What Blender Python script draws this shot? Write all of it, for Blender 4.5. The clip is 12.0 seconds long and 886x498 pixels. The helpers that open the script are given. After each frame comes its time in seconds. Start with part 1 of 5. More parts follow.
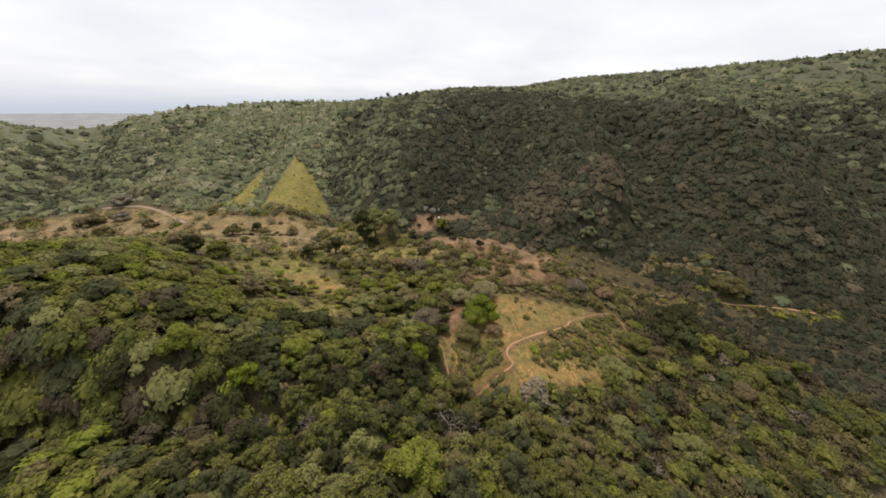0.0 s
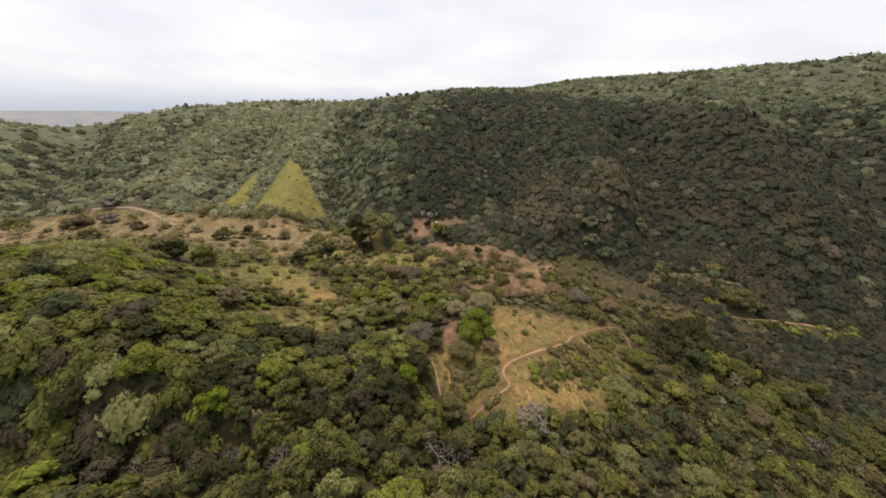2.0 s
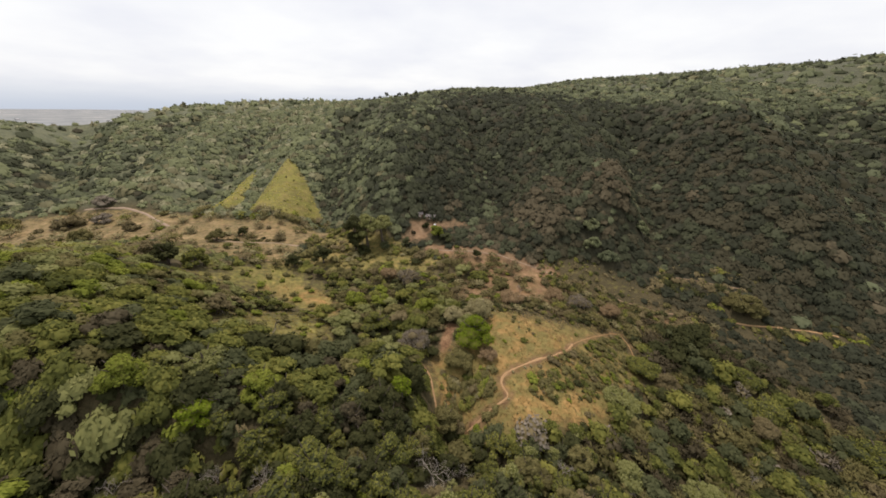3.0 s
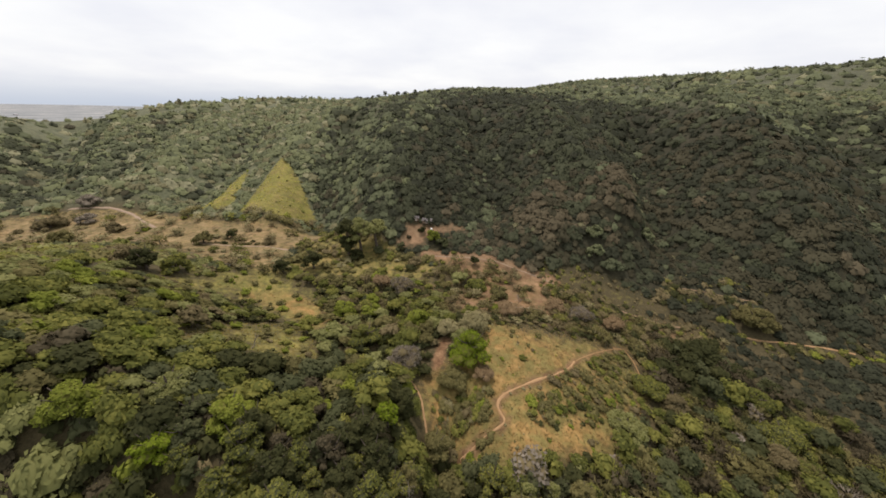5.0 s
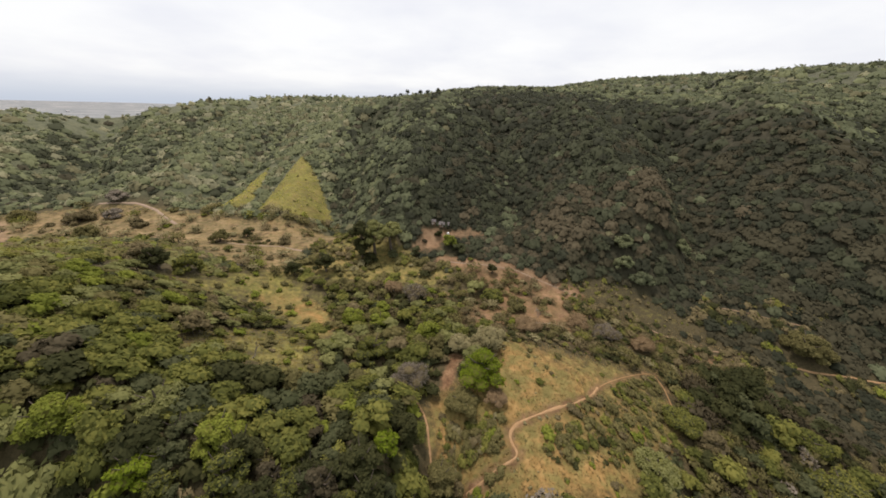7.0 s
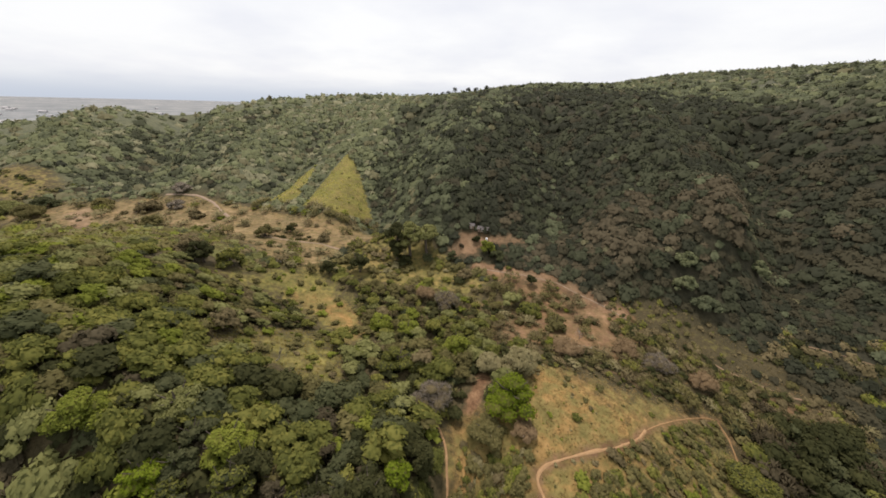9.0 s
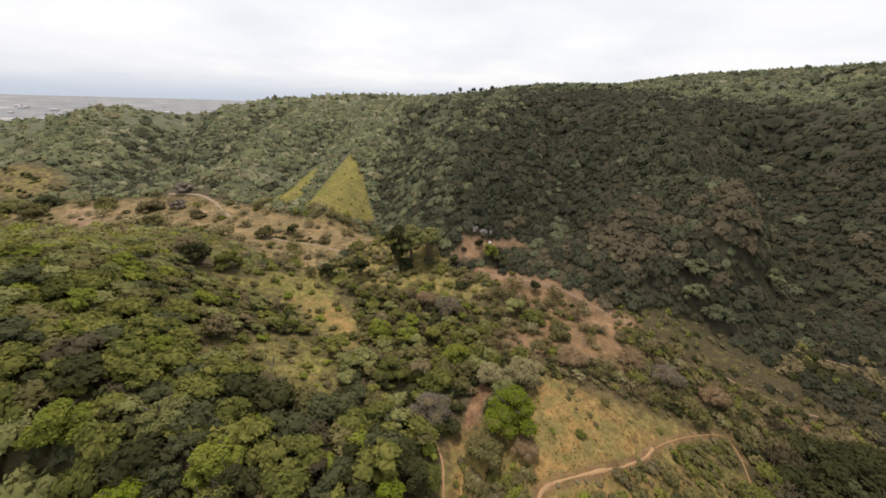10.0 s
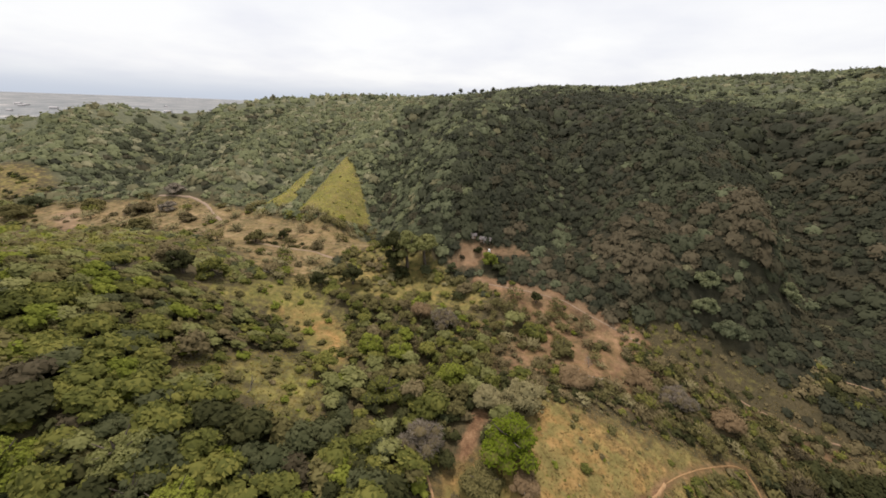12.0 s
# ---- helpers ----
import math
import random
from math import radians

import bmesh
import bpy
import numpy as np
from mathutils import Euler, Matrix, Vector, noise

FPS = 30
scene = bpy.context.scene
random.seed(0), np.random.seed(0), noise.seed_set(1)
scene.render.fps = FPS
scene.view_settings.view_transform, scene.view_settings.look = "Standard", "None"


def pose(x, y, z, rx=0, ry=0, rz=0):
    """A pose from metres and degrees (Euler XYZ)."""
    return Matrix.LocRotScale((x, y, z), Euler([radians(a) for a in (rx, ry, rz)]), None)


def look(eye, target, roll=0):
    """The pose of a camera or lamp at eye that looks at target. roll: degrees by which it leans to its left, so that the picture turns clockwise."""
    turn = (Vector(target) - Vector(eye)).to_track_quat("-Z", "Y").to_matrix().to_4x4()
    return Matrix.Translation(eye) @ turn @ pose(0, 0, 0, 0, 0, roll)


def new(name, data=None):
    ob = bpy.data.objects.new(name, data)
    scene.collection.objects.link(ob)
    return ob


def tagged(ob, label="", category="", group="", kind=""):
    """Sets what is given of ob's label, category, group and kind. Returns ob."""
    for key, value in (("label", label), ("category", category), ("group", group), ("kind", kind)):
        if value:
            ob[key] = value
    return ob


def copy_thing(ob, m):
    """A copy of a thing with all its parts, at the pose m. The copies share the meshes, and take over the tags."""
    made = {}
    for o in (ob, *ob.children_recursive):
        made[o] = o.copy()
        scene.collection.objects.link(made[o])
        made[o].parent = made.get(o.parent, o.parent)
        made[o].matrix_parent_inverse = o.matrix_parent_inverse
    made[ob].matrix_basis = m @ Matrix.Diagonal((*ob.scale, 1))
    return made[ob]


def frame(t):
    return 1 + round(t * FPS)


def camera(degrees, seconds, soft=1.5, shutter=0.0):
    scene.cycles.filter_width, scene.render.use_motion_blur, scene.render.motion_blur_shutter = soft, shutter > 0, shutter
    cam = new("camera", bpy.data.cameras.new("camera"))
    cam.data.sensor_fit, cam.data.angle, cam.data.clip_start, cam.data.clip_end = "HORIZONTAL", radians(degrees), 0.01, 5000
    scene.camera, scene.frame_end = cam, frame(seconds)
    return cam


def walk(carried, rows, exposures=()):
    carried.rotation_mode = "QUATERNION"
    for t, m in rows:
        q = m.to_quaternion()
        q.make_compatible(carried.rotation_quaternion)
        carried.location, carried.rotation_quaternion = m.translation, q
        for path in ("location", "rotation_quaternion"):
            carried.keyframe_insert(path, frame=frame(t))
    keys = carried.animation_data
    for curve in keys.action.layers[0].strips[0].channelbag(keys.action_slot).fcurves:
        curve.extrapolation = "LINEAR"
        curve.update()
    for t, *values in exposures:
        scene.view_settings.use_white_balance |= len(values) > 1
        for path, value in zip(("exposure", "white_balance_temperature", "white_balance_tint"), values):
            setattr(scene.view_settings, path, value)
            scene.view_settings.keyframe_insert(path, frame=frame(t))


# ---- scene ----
cam = camera(106.36, 12.0, soft=1.7)

# seconds, x, y, z in metres, then turn, tilt and lean in degrees
PATH = [
    (0.0, 0.00, 0.00, 62.00, 0.00, -22.58, 0.19),
    (0.5, 0.54, 1.58, 62.14, 0.16, -22.51, 0.28),
    (1.0, 1.09, 3.20, 62.24, 0.47, -22.48, 0.39),
    (1.5, 1.62, 4.84, 62.31, 0.20, -22.48, 0.46),
    (2.0, 2.14, 6.47, 62.37, 0.32, -22.53, 0.66),
    (2.5, 2.61, 8.11, 62.43, 0.26, -22.52, 0.79),
    (3.0, 3.02, 9.77, 62.47, 0.34, -22.54, 0.86),
    (5.0, 4.43, 16.55, 62.58, 0.31, -22.58, 1.49),
    (5.5, 4.74, 18.28, 62.61, 0.10, -22.56, 1.61),
    (6.0, 5.06, 20.01, 62.66, 0.04, -22.54, 1.88),
    (6.5, 5.46, 21.71, 62.74, 1.01, -22.65, 1.93),
    (7.0, 5.96, 23.44, 62.82, 4.15, -22.85, 1.79),
    (7.5, 6.41, 25.18, 62.94, 7.12, -22.98, 1.70),
    (9.5, 7.62, 31.93, 63.59, 12.64, -23.51, 1.91),
    (10.0, 7.73, 33.58, 63.69, 12.94, -23.50, 2.03),
    (10.5, 7.71, 35.20, 63.75, 13.33, -23.51, 2.13),
    (11.0, 7.63, 36.82, 63.79, 13.43, -23.48, 2.29),
    (11.5, 7.50, 38.42, 63.82, 13.44, -23.41, 2.43),
    (12.0, 7.31, 40.00, 63.84, 12.97, -23.31, 2.53),
]


def flight_pose(x, y, z, turn, tilt, lean):
    return pose(x, y, z, 90 + tilt, 0, turn) @ pose(0, 0, 0, 0, 0, lean)


walk(cam, [(row[0], flight_pose(*row[1:])) for row in PATH])
# ---- end of camera ----

# ---- sky, sun ----
SUN_ELEVATION, SUN_TURN = radians(70), radians(24)   # ahead of the camera, a little to the west of its line

world = bpy.data.worlds.new("sky")
scene.world = world
world.use_nodes = True
wn, wl = world.node_tree.nodes, world.node_tree.links
wn.clear()


def wnode(kind, **settings):
    n = wn.new(kind)
    for key, value in settings.items():
        if key == "operation":
            n.operation = value
        elif key == "data_type":
            n.data_type = value
    return n


out = wnode("ShaderNodeOutputWorld")
back = wnode("ShaderNodeBackground")
sky = wnode("ShaderNodeTexSky")
sky.sky_type = "NISHITA"
sky.sun_disc = False
sky.sun_elevation = SUN_ELEVATION
sky.sun_rotation = -SUN_TURN
sky.dust_density = 3.0
coord = wnode("ShaderNodeTexCoord")
split = wnode("ShaderNodeSeparateXYZ")
wl.new(coord.outputs["Generated"], split.inputs[0])
# cloud deck: the direction cast on a flat layer, so that clouds thin out to streaks at the horizon
up = wnode("ShaderNodeMath", operation="MAXIMUM")
up.inputs[1].default_value = 0.0
wl.new(split.outputs["Z"], up.inputs[0])
lift = wnode("ShaderNodeMath", operation="ADD")
lift.inputs[1].default_value = 0.16
wl.new(up.outputs[0], lift.inputs[0])
deck = wnode("ShaderNodeCombineXYZ")
for axis in ("X", "Y"):
    div = wnode("ShaderNodeMath", operation="DIVIDE")
    wl.new(split.outputs[axis], div.inputs[0])
    wl.new(lift.outputs[0], div.inputs[1])
    wl.new(div.outputs[0], deck.inputs[axis])
cloud = wnode("ShaderNodeTexNoise")
cloud.inputs["Scale"].default_value = 0.9
cloud.inputs["Detail"].default_value = 5.0
cloud.inputs["Roughness"].default_value = 0.5
wl.new(deck.outputs[0], cloud.inputs["Vector"])
tone = wnode("ShaderNodeValToRGB")
tone.color_ramp.elements[0].position, tone.color_ramp.elements[0].color = 0.36, (0.925, 0.93, 0.985, 1)
tone.color_ramp.elements[1].position, tone.color_ramp.elements[1].color = 0.60, (1.06, 1.055, 1.06, 1)
wl.new(cloud.outputs["Fac"], tone.inputs["Fac"])
# sea haze close to the horizon
haze = wnode("ShaderNodeMapRange")
haze.inputs["From Min"].default_value, haze.inputs["From Max"].default_value = -0.01, 0.07
haze.interpolation_type = "SMOOTHSTEP"
wl.new(split.outputs["Z"], haze.inputs["Value"])
hazed = wnode("ShaderNodeMix", data_type="RGBA")
hazed.inputs["A"].default_value = (0.63, 0.69, 0.80, 1)
wl.new(haze.outputs["Result"], hazed.inputs["Factor"])
wl.new(tone.outputs["Color"], hazed.inputs["B"])
blue = wnode("ShaderNodeVectorMath", operation="SCALE")
blue.inputs["Scale"].default_value = 0.1
wl.new(sky.outputs["Color"], blue.inputs[0])
whole = wnode("ShaderNodeMix", data_type="RGBA")
whole.inputs["Factor"].default_value = 0.9
wl.new(blue.outputs["Vector"], whole.inputs["A"])
wl.new(hazed.outputs["Result"], whole.inputs["B"])
# the cloud deck thins out overhead
zenith = wnode("ShaderNodeMapRange")
zenith.inputs["From Min"].default_value, zenith.inputs["From Max"].default_value = 0.35, 1.0
zenith.inputs["To Min"].default_value, zenith.inputs["To Max"].default_value = 1.0, 1.0
zenith.interpolation_type = "SMOOTHSTEP"
wl.new(split.outputs["Z"], zenith.inputs["Value"])
bright = wnode("ShaderNodeVectorMath", operation="SCALE")
wl.new(whole.outputs["Result"], bright.inputs[0])
wl.new(zenith.outputs["Result"], bright.inputs["Scale"])
wl.new(bright.outputs["Vector"], back.inputs["Color"])
back.inputs["Strength"].default_value = 1.0
wl.new(back.outputs[0], out.inputs["Surface"])

sun_data = bpy.data.lights.new("sun", "SUN")
sun_data.energy, sun_data.angle, sun_data.color = 3.7, radians(7), (1.0, 0.875, 0.83)
sun = new("sun", sun_data)
sun_way = Vector((-math.sin(SUN_TURN) * math.cos(SUN_ELEVATION), math.cos(SUN_TURN) * math.cos(SUN_ELEVATION), math.sin(SUN_ELEVATION)))
sun.matrix_world = look(sun_way * 200, (0, 0, 0))


# ---- materials ----
def material(name):
    m = bpy.data.materials.new(name)
    m.use_nodes = True
    nodes, links = m.node_tree.nodes, m.node_tree.links
    nodes.clear()
    o = nodes.new("ShaderNodeOutputMaterial")
    b = nodes.new("ShaderNodeBsdfPrincipled")
    b.inputs["Roughness"].default_value = 0.85
    b.inputs["Specular IOR Level"].default_value = 0.15
    links.new(b.outputs[0], o.inputs["Surface"])
    return m, nodes, links, b, o


def noise_node(nodes, links, scale, detail=4.0, rough=0.55, stretch=None):
    pos = nodes.new("ShaderNodeNewGeometry")
    n = nodes.new("ShaderNodeTexNoise")
    n.inputs["Scale"].default_value, n.inputs["Detail"].default_value, n.inputs["Roughness"].default_value = scale, detail, rough
    if stretch:
        mp = nodes.new("ShaderNodeMapping")
        mp.inputs["Scale"].default_value = stretch
        links.new(pos.outputs["Position"], mp.inputs["Vector"])
        links.new(mp.outputs[0], n.inputs["Vector"])
    else:
        links.new(pos.outputs["Position"], n.inputs["Vector"])
    return n.outputs["Fac"]


def ramp(nodes, links, fac, stops):
    r = nodes.new("ShaderNodeValToRGB")
    els = r.color_ramp.elements
    els[0].position, els[0].color = stops[0][0], (*stops[0][1], 1)
    els[1].position, els[1].color = stops[-1][0], (*stops[-1][1], 1)
    for at, c in stops[1:-1]:
        e = els.new(at)
        e.color = (*c, 1)
    links.new(fac, r.inputs["Fac"])
    return r.outputs["Color"]


def mix(nodes, links, fac, a, b):
    m = nodes.new("ShaderNodeMix")
    m.data_type = "RGBA"
    if isinstance(fac, float):
        m.inputs["Factor"].default_value = fac
    else:
        links.new(fac, m.inputs["Factor"])
    for key, v in (("A", a), ("B", b)):
        if isinstance(v, tuple):
            m.inputs[key].default_value = (*v, 1)
        else:
            links.new(v, m.inputs[key])
    return m.outputs["Result"]


def math_node(nodes, links, op, a, b):
    m = nodes.new("ShaderNodeMath")
    m.operation = op
    for i, v in enumerate((a, b)):
        if isinstance(v, (int, float)):
            m.inputs[i].default_value = v
        else:
            links.new(v, m.inputs[i])
    return m.outputs[0]


def bump_from(nodes, links, fac, bsdf, strength, distance):
    b = nodes.new("ShaderNodeBump")
    b.inputs["Strength"].default_value, b.inputs["Distance"].default_value = strength, distance
    links.new(fac, b.inputs["Height"])
    links.new(b.outputs[0], bsdf.inputs["Normal"])


def leaf_material(name, low, mid, high, glow=0.38, grain=0.5):
    """Foliage: each tree has a tone of its own (tint), each clump of leaves another."""
    m, nodes, links, b, o = material(name)
    tint = nodes.new("ShaderNodeAttribute")
    tint.attribute_name = "tint"
    own = nodes.new("ShaderNodeObjectInfo")
    isl = nodes.new("ShaderNodeNewGeometry")
    per = math_node(nodes, links, "MULTIPLY", isl.outputs["Random Per Island"], grain)
    tree = math_node(nodes, links, "MULTIPLY", tint.outputs["Fac"], 0.44)
    obj = math_node(nodes, links, "MULTIPLY", own.outputs["Random"], 0.25)
    s = math_node(nodes, links, "ADD", math_node(nodes, links, "ADD", per, tree), obj)
    col = ramp(nodes, links, s, [(0.1, low), (0.5, mid), (0.95, high)])
    links.new(col, b.inputs["Base Color"])
    b.inputs["Roughness"].default_value = 0.75
    b.inputs["Specular IOR Level"].default_value = 0.05
    tr = nodes.new("ShaderNodeBsdfTranslucent")
    links.new(col, tr.inputs["Color"])
    mx = nodes.new("ShaderNodeMixShader")
    mx.inputs["Fac"].default_value = glow
    links.new(b.outputs[0], mx.inputs[1])
    links.new(tr.outputs[0], mx.inputs[2])
    links.new(mx.outputs[0], o.inputs["Surface"])
    return m


LEAF_GREEN = leaf_material("leaf_green", (0.056, 0.063, 0.018), (0.116, 0.123, 0.031), (0.222, 0.212, 0.053))
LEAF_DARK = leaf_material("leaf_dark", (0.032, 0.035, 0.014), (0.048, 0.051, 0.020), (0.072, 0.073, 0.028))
LEAF_OLIVE = leaf_material("leaf_olive", (0.080, 0.071, 0.028), (0.132, 0.119, 0.047), (0.205, 0.180, 0.071))
LEAF_LIME = leaf_material("leaf_lime", (0.104, 0.122, 0.020), (0.162, 0.186, 0.030), (0.238, 0.258, 0.046))
LEAF_DRY = leaf_material("leaf_dry", (0.092, 0.076, 0.038), (0.135, 0.110, 0.054), (0.188, 0.152, 0.078), 0.25)
LEAF_LIGHT = leaf_material("leaf_light", (0.132, 0.138, 0.050), (0.190, 0.194, 0.070), (0.250, 0.248, 0.096))
LEAF_PALE = leaf_material("leaf_pale", (0.145, 0.128, 0.060), (0.200, 0.177, 0.086), (0.265, 0.234, 0.120), 0.25)
TWIG_GREY = leaf_material("twig_grey", (0.100, 0.084, 0.062), (0.148, 0.126, 0.094), (0.205, 0.176, 0.135), 0.1)
TWIG_BROWN = leaf_material("twig_brown", (0.121, 0.084, 0.044), (0.167, 0.116, 0.062), (0.217, 0.155, 0.085), 0.1)
LEAF_DEEP = leaf_material("leaf_deep", (0.050, 0.057, 0.026), (0.074, 0.081, 0.037), (0.104, 0.108, 0.050))
LEAF_VIVID = leaf_material("leaf_vivid", (0.078, 0.108, 0.010), (0.125, 0.164, 0.014), (0.182, 0.226, 0.022))
# grey-green forest of the long slope: crowns of one soft tone each
# haze and the slope's cloud shade are put into these base colours
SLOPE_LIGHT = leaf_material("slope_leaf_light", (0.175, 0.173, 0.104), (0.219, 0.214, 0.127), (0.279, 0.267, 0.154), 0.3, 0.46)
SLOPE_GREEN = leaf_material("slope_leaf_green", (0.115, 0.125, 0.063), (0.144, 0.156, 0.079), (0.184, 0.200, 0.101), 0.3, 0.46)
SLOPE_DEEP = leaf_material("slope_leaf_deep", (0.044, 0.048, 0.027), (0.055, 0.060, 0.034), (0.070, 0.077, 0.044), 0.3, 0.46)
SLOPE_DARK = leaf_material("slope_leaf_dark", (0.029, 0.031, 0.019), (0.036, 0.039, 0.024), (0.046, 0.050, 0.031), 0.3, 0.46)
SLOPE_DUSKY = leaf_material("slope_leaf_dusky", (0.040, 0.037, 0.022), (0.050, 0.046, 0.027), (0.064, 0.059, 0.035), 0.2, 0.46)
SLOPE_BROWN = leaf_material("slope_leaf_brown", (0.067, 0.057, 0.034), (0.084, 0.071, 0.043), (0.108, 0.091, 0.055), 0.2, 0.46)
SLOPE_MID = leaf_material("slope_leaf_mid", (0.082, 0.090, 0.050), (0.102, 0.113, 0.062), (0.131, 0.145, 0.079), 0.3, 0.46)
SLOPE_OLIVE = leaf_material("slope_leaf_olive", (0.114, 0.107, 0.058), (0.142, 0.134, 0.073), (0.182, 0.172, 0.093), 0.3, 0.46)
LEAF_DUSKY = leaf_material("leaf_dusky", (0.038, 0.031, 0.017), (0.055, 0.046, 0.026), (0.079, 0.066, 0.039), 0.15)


def bark_material(name, dark, light):
    m, nodes, links, b, o = material(name)
    f = noise_node(nodes, links, 3.0, 5.0, 0.6, (1, 1, 0.25))
    links.new(ramp(nodes, links, f, [(0.3, dark), (0.7, light)]), b.inputs["Base Color"])
    bump_from(nodes, links, f, b, 0.6, 0.05)
    return m


BARK = bark_material("bark", (0.05, 0.04, 0.03), (0.14, 0.115, 0.09))
BARK_PALE = bark_material("bark_pale", (0.17, 0.148, 0.12), (0.33, 0.295, 0.245))


def ground_material():
    m, nodes, links, b, o = material("valley_ground")
    cover = nodes.new("ShaderNodeAttribute")
    cover.attribute_name = "cover"
    sep = nodes.new("ShaderNodeSeparateColor")
    links.new(cover.outputs["Color"], sep.inputs[0])
    fine = noise_node(nodes, links, 1.6, 6.0, 0.65)
    wide = noise_node(nodes, links, 0.11, 5.0, 0.6)
    tuft = noise_node(nodes, links, 0.55, 4.0, 0.6)
    litter = ramp(nodes, links, fine, [(0.3, (0.044, 0.038, 0.019)), (0.55, (0.074, 0.061, 0.031)), (0.8, (0.110, 0.086, 0.049))])
    straw = ramp(nodes, links, tuft, [(0.25, (0.145, 0.100, 0.035)), (0.45, (0.246, 0.156, 0.056)), (0.75, (0.340, 0.222, 0.092))])
    soil = ramp(nodes, links, fine, [(0.25, (0.118, 0.068, 0.036)), (0.55, (0.186, 0.110, 0.060)), (0.8, (0.258, 0.165, 0.096))])
    bare = ramp(nodes, links, noise_node(nodes, links, 0.33, 6.0, 0.7), [(0.38, (0.62, 0.56, 0.54)), (0.5, (1, 1, 1)), (0.66, (1.45, 1.5, 1.55))])
    tinted = nodes.new("ShaderNodeMix")
    tinted.data_type, tinted.blend_type = "RGBA", "MULTIPLY"
    tinted.inputs["Factor"].default_value = 1.0
    links.new(soil, tinted.inputs["A"])
    links.new(bare, tinted.inputs["B"])
    silt = nodes.new("ShaderNodeAttribute")
    silt.attribute_name = "silt"
    dusty = ramp(nodes, links, noise_node(nodes, links, 0.14, 6.0, 0.7), [(0.36, (0.160, 0.110, 0.066)), (0.5, (0.234, 0.162, 0.098)), (0.66, (0.322, 0.236, 0.152))])
    soil = mix(nodes, links, silt.outputs["Fac"], tinted.outputs["Result"], dusty)
    hay = ramp(nodes, links, tuft, [(0.3, (0.168, 0.114, 0.052)), (0.7, (0.268, 0.184, 0.088))])
    straw = mix(nodes, links, silt.outputs["Fac"], straw, hay)
    green = ramp(nodes, links, tuft, [(0.25, (0.118, 0.118, 0.029)), (0.5, (0.175, 0.166, 0.044)), (0.8, (0.240, 0.218, 0.066))])
    patch = noise_node(nodes, links, 0.24, 5.0, 0.65)
    olive = ramp(nodes, links, tuft, [(0.3, (0.135, 0.115, 0.038)), (0.7, (0.215, 0.175, 0.064))])
    spots = ramp(nodes, links, patch, [(0.40, (0, 0, 0)), (0.56, (1, 1, 1))])
    straw = mix(nodes, links, spots, straw, olive)
    mottle = ramp(nodes, links, noise_node(nodes, links, 0.16, 6.0, 0.7), [(0.42, (0, 0, 0)), (0.62, (1, 1, 1))])
    green = mix(nodes, links, mottle, green, olive)
    worn = ramp(nodes, links, wide, [(0.35, (0.72, 0.74, 0.70)), (0.65, (1.10, 1.06, 1.0))])

    def soft(channel):
        k = math_node(nodes, links, "ADD", sep.outputs[channel], math_node(nodes, links, "MULTIPLY", math_node(nodes, links, "SUBTRACT", tuft, 0.5), 0.9))
        k = math_node(nodes, links, "ADD", k, math_node(nodes, links, "MULTIPLY", math_node(nodes, links, "SUBTRACT", patch, 0.5), 0.8))
        r = nodes.new("ShaderNodeMapRange")
        r.inputs["From Min"].default_value, r.inputs["From Max"].default_value = 0.3, 0.7
        links.new(k, r.inputs["Value"])
        return r.outputs["Result"]

    # far plain: its blue-grey base colour carries the distance haze
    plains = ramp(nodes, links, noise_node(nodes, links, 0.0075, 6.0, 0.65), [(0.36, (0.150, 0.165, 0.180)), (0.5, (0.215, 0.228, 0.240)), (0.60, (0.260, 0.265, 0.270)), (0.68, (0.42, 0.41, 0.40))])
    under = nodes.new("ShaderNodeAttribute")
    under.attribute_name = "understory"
    # slope undergrowth: a shaded and a sunlit tone, so cloud shade is in the colour
    under_tone = ramp(nodes, links, tuft, [(0.3, (0.027, 0.026, 0.016)), (0.5, (0.040, 0.038, 0.023)), (0.75, (0.056, 0.053, 0.033))])
    lit_node = nodes.new("ShaderNodeAttribute")
    lit_node.attribute_name = "lit_share"
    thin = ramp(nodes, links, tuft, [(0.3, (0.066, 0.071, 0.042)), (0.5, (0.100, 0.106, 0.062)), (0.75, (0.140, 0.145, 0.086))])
    under_tone = mix(nodes, links, lit_node.outputs["Fac"], under_tone, thin)
    litter = mix(nodes, links, under.outputs["Fac"], litter, under_tone)
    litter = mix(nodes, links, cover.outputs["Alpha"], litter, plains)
    c = mix(nodes, links, soft("Blue"), litter, green)
    c = mix(nodes, links, soft("Red"), c, straw)
    c = mix(nodes, links, soft("Green"), c, soil)
    mul = nodes.new("ShaderNodeMix")
    mul.data_type, mul.blend_type = "RGBA", "MULTIPLY"
    mul.inputs["Factor"].default_value = 1.0
    links.new(c, mul.inputs["A"])
    links.new(worn, mul.inputs["B"])
    links.new(mul.outputs["Result"], b.inputs["Base Color"])
    bump_from(nodes, links, fine, b, 0.8, 0.25)
    return m


def earth_material(name, dark, light, scale=1.2):
    m, nodes, links, b, o = material(name)
    f = noise_node(nodes, links, scale, 6.0, 0.65)
    links.new(ramp(nodes, links, f, [(0.3, dark), (0.7, light)]), b.inputs["Base Color"])
    bump_from(nodes, links, f, b, 0.5, 0.1)
    return m


GROUND = ground_material()
TRACK_DUSTY = earth_material("dusty_earth", (0.175, 0.115, 0.070), (0.26, 0.178, 0.112))
TRACK = earth_material("track_earth", (0.25, 0.150, 0.072), (0.36, 0.232, 0.120))
TRACK_WORN = earth_material("worn_earth", (0.20, 0.120, 0.052), (0.30, 0.190, 0.090))
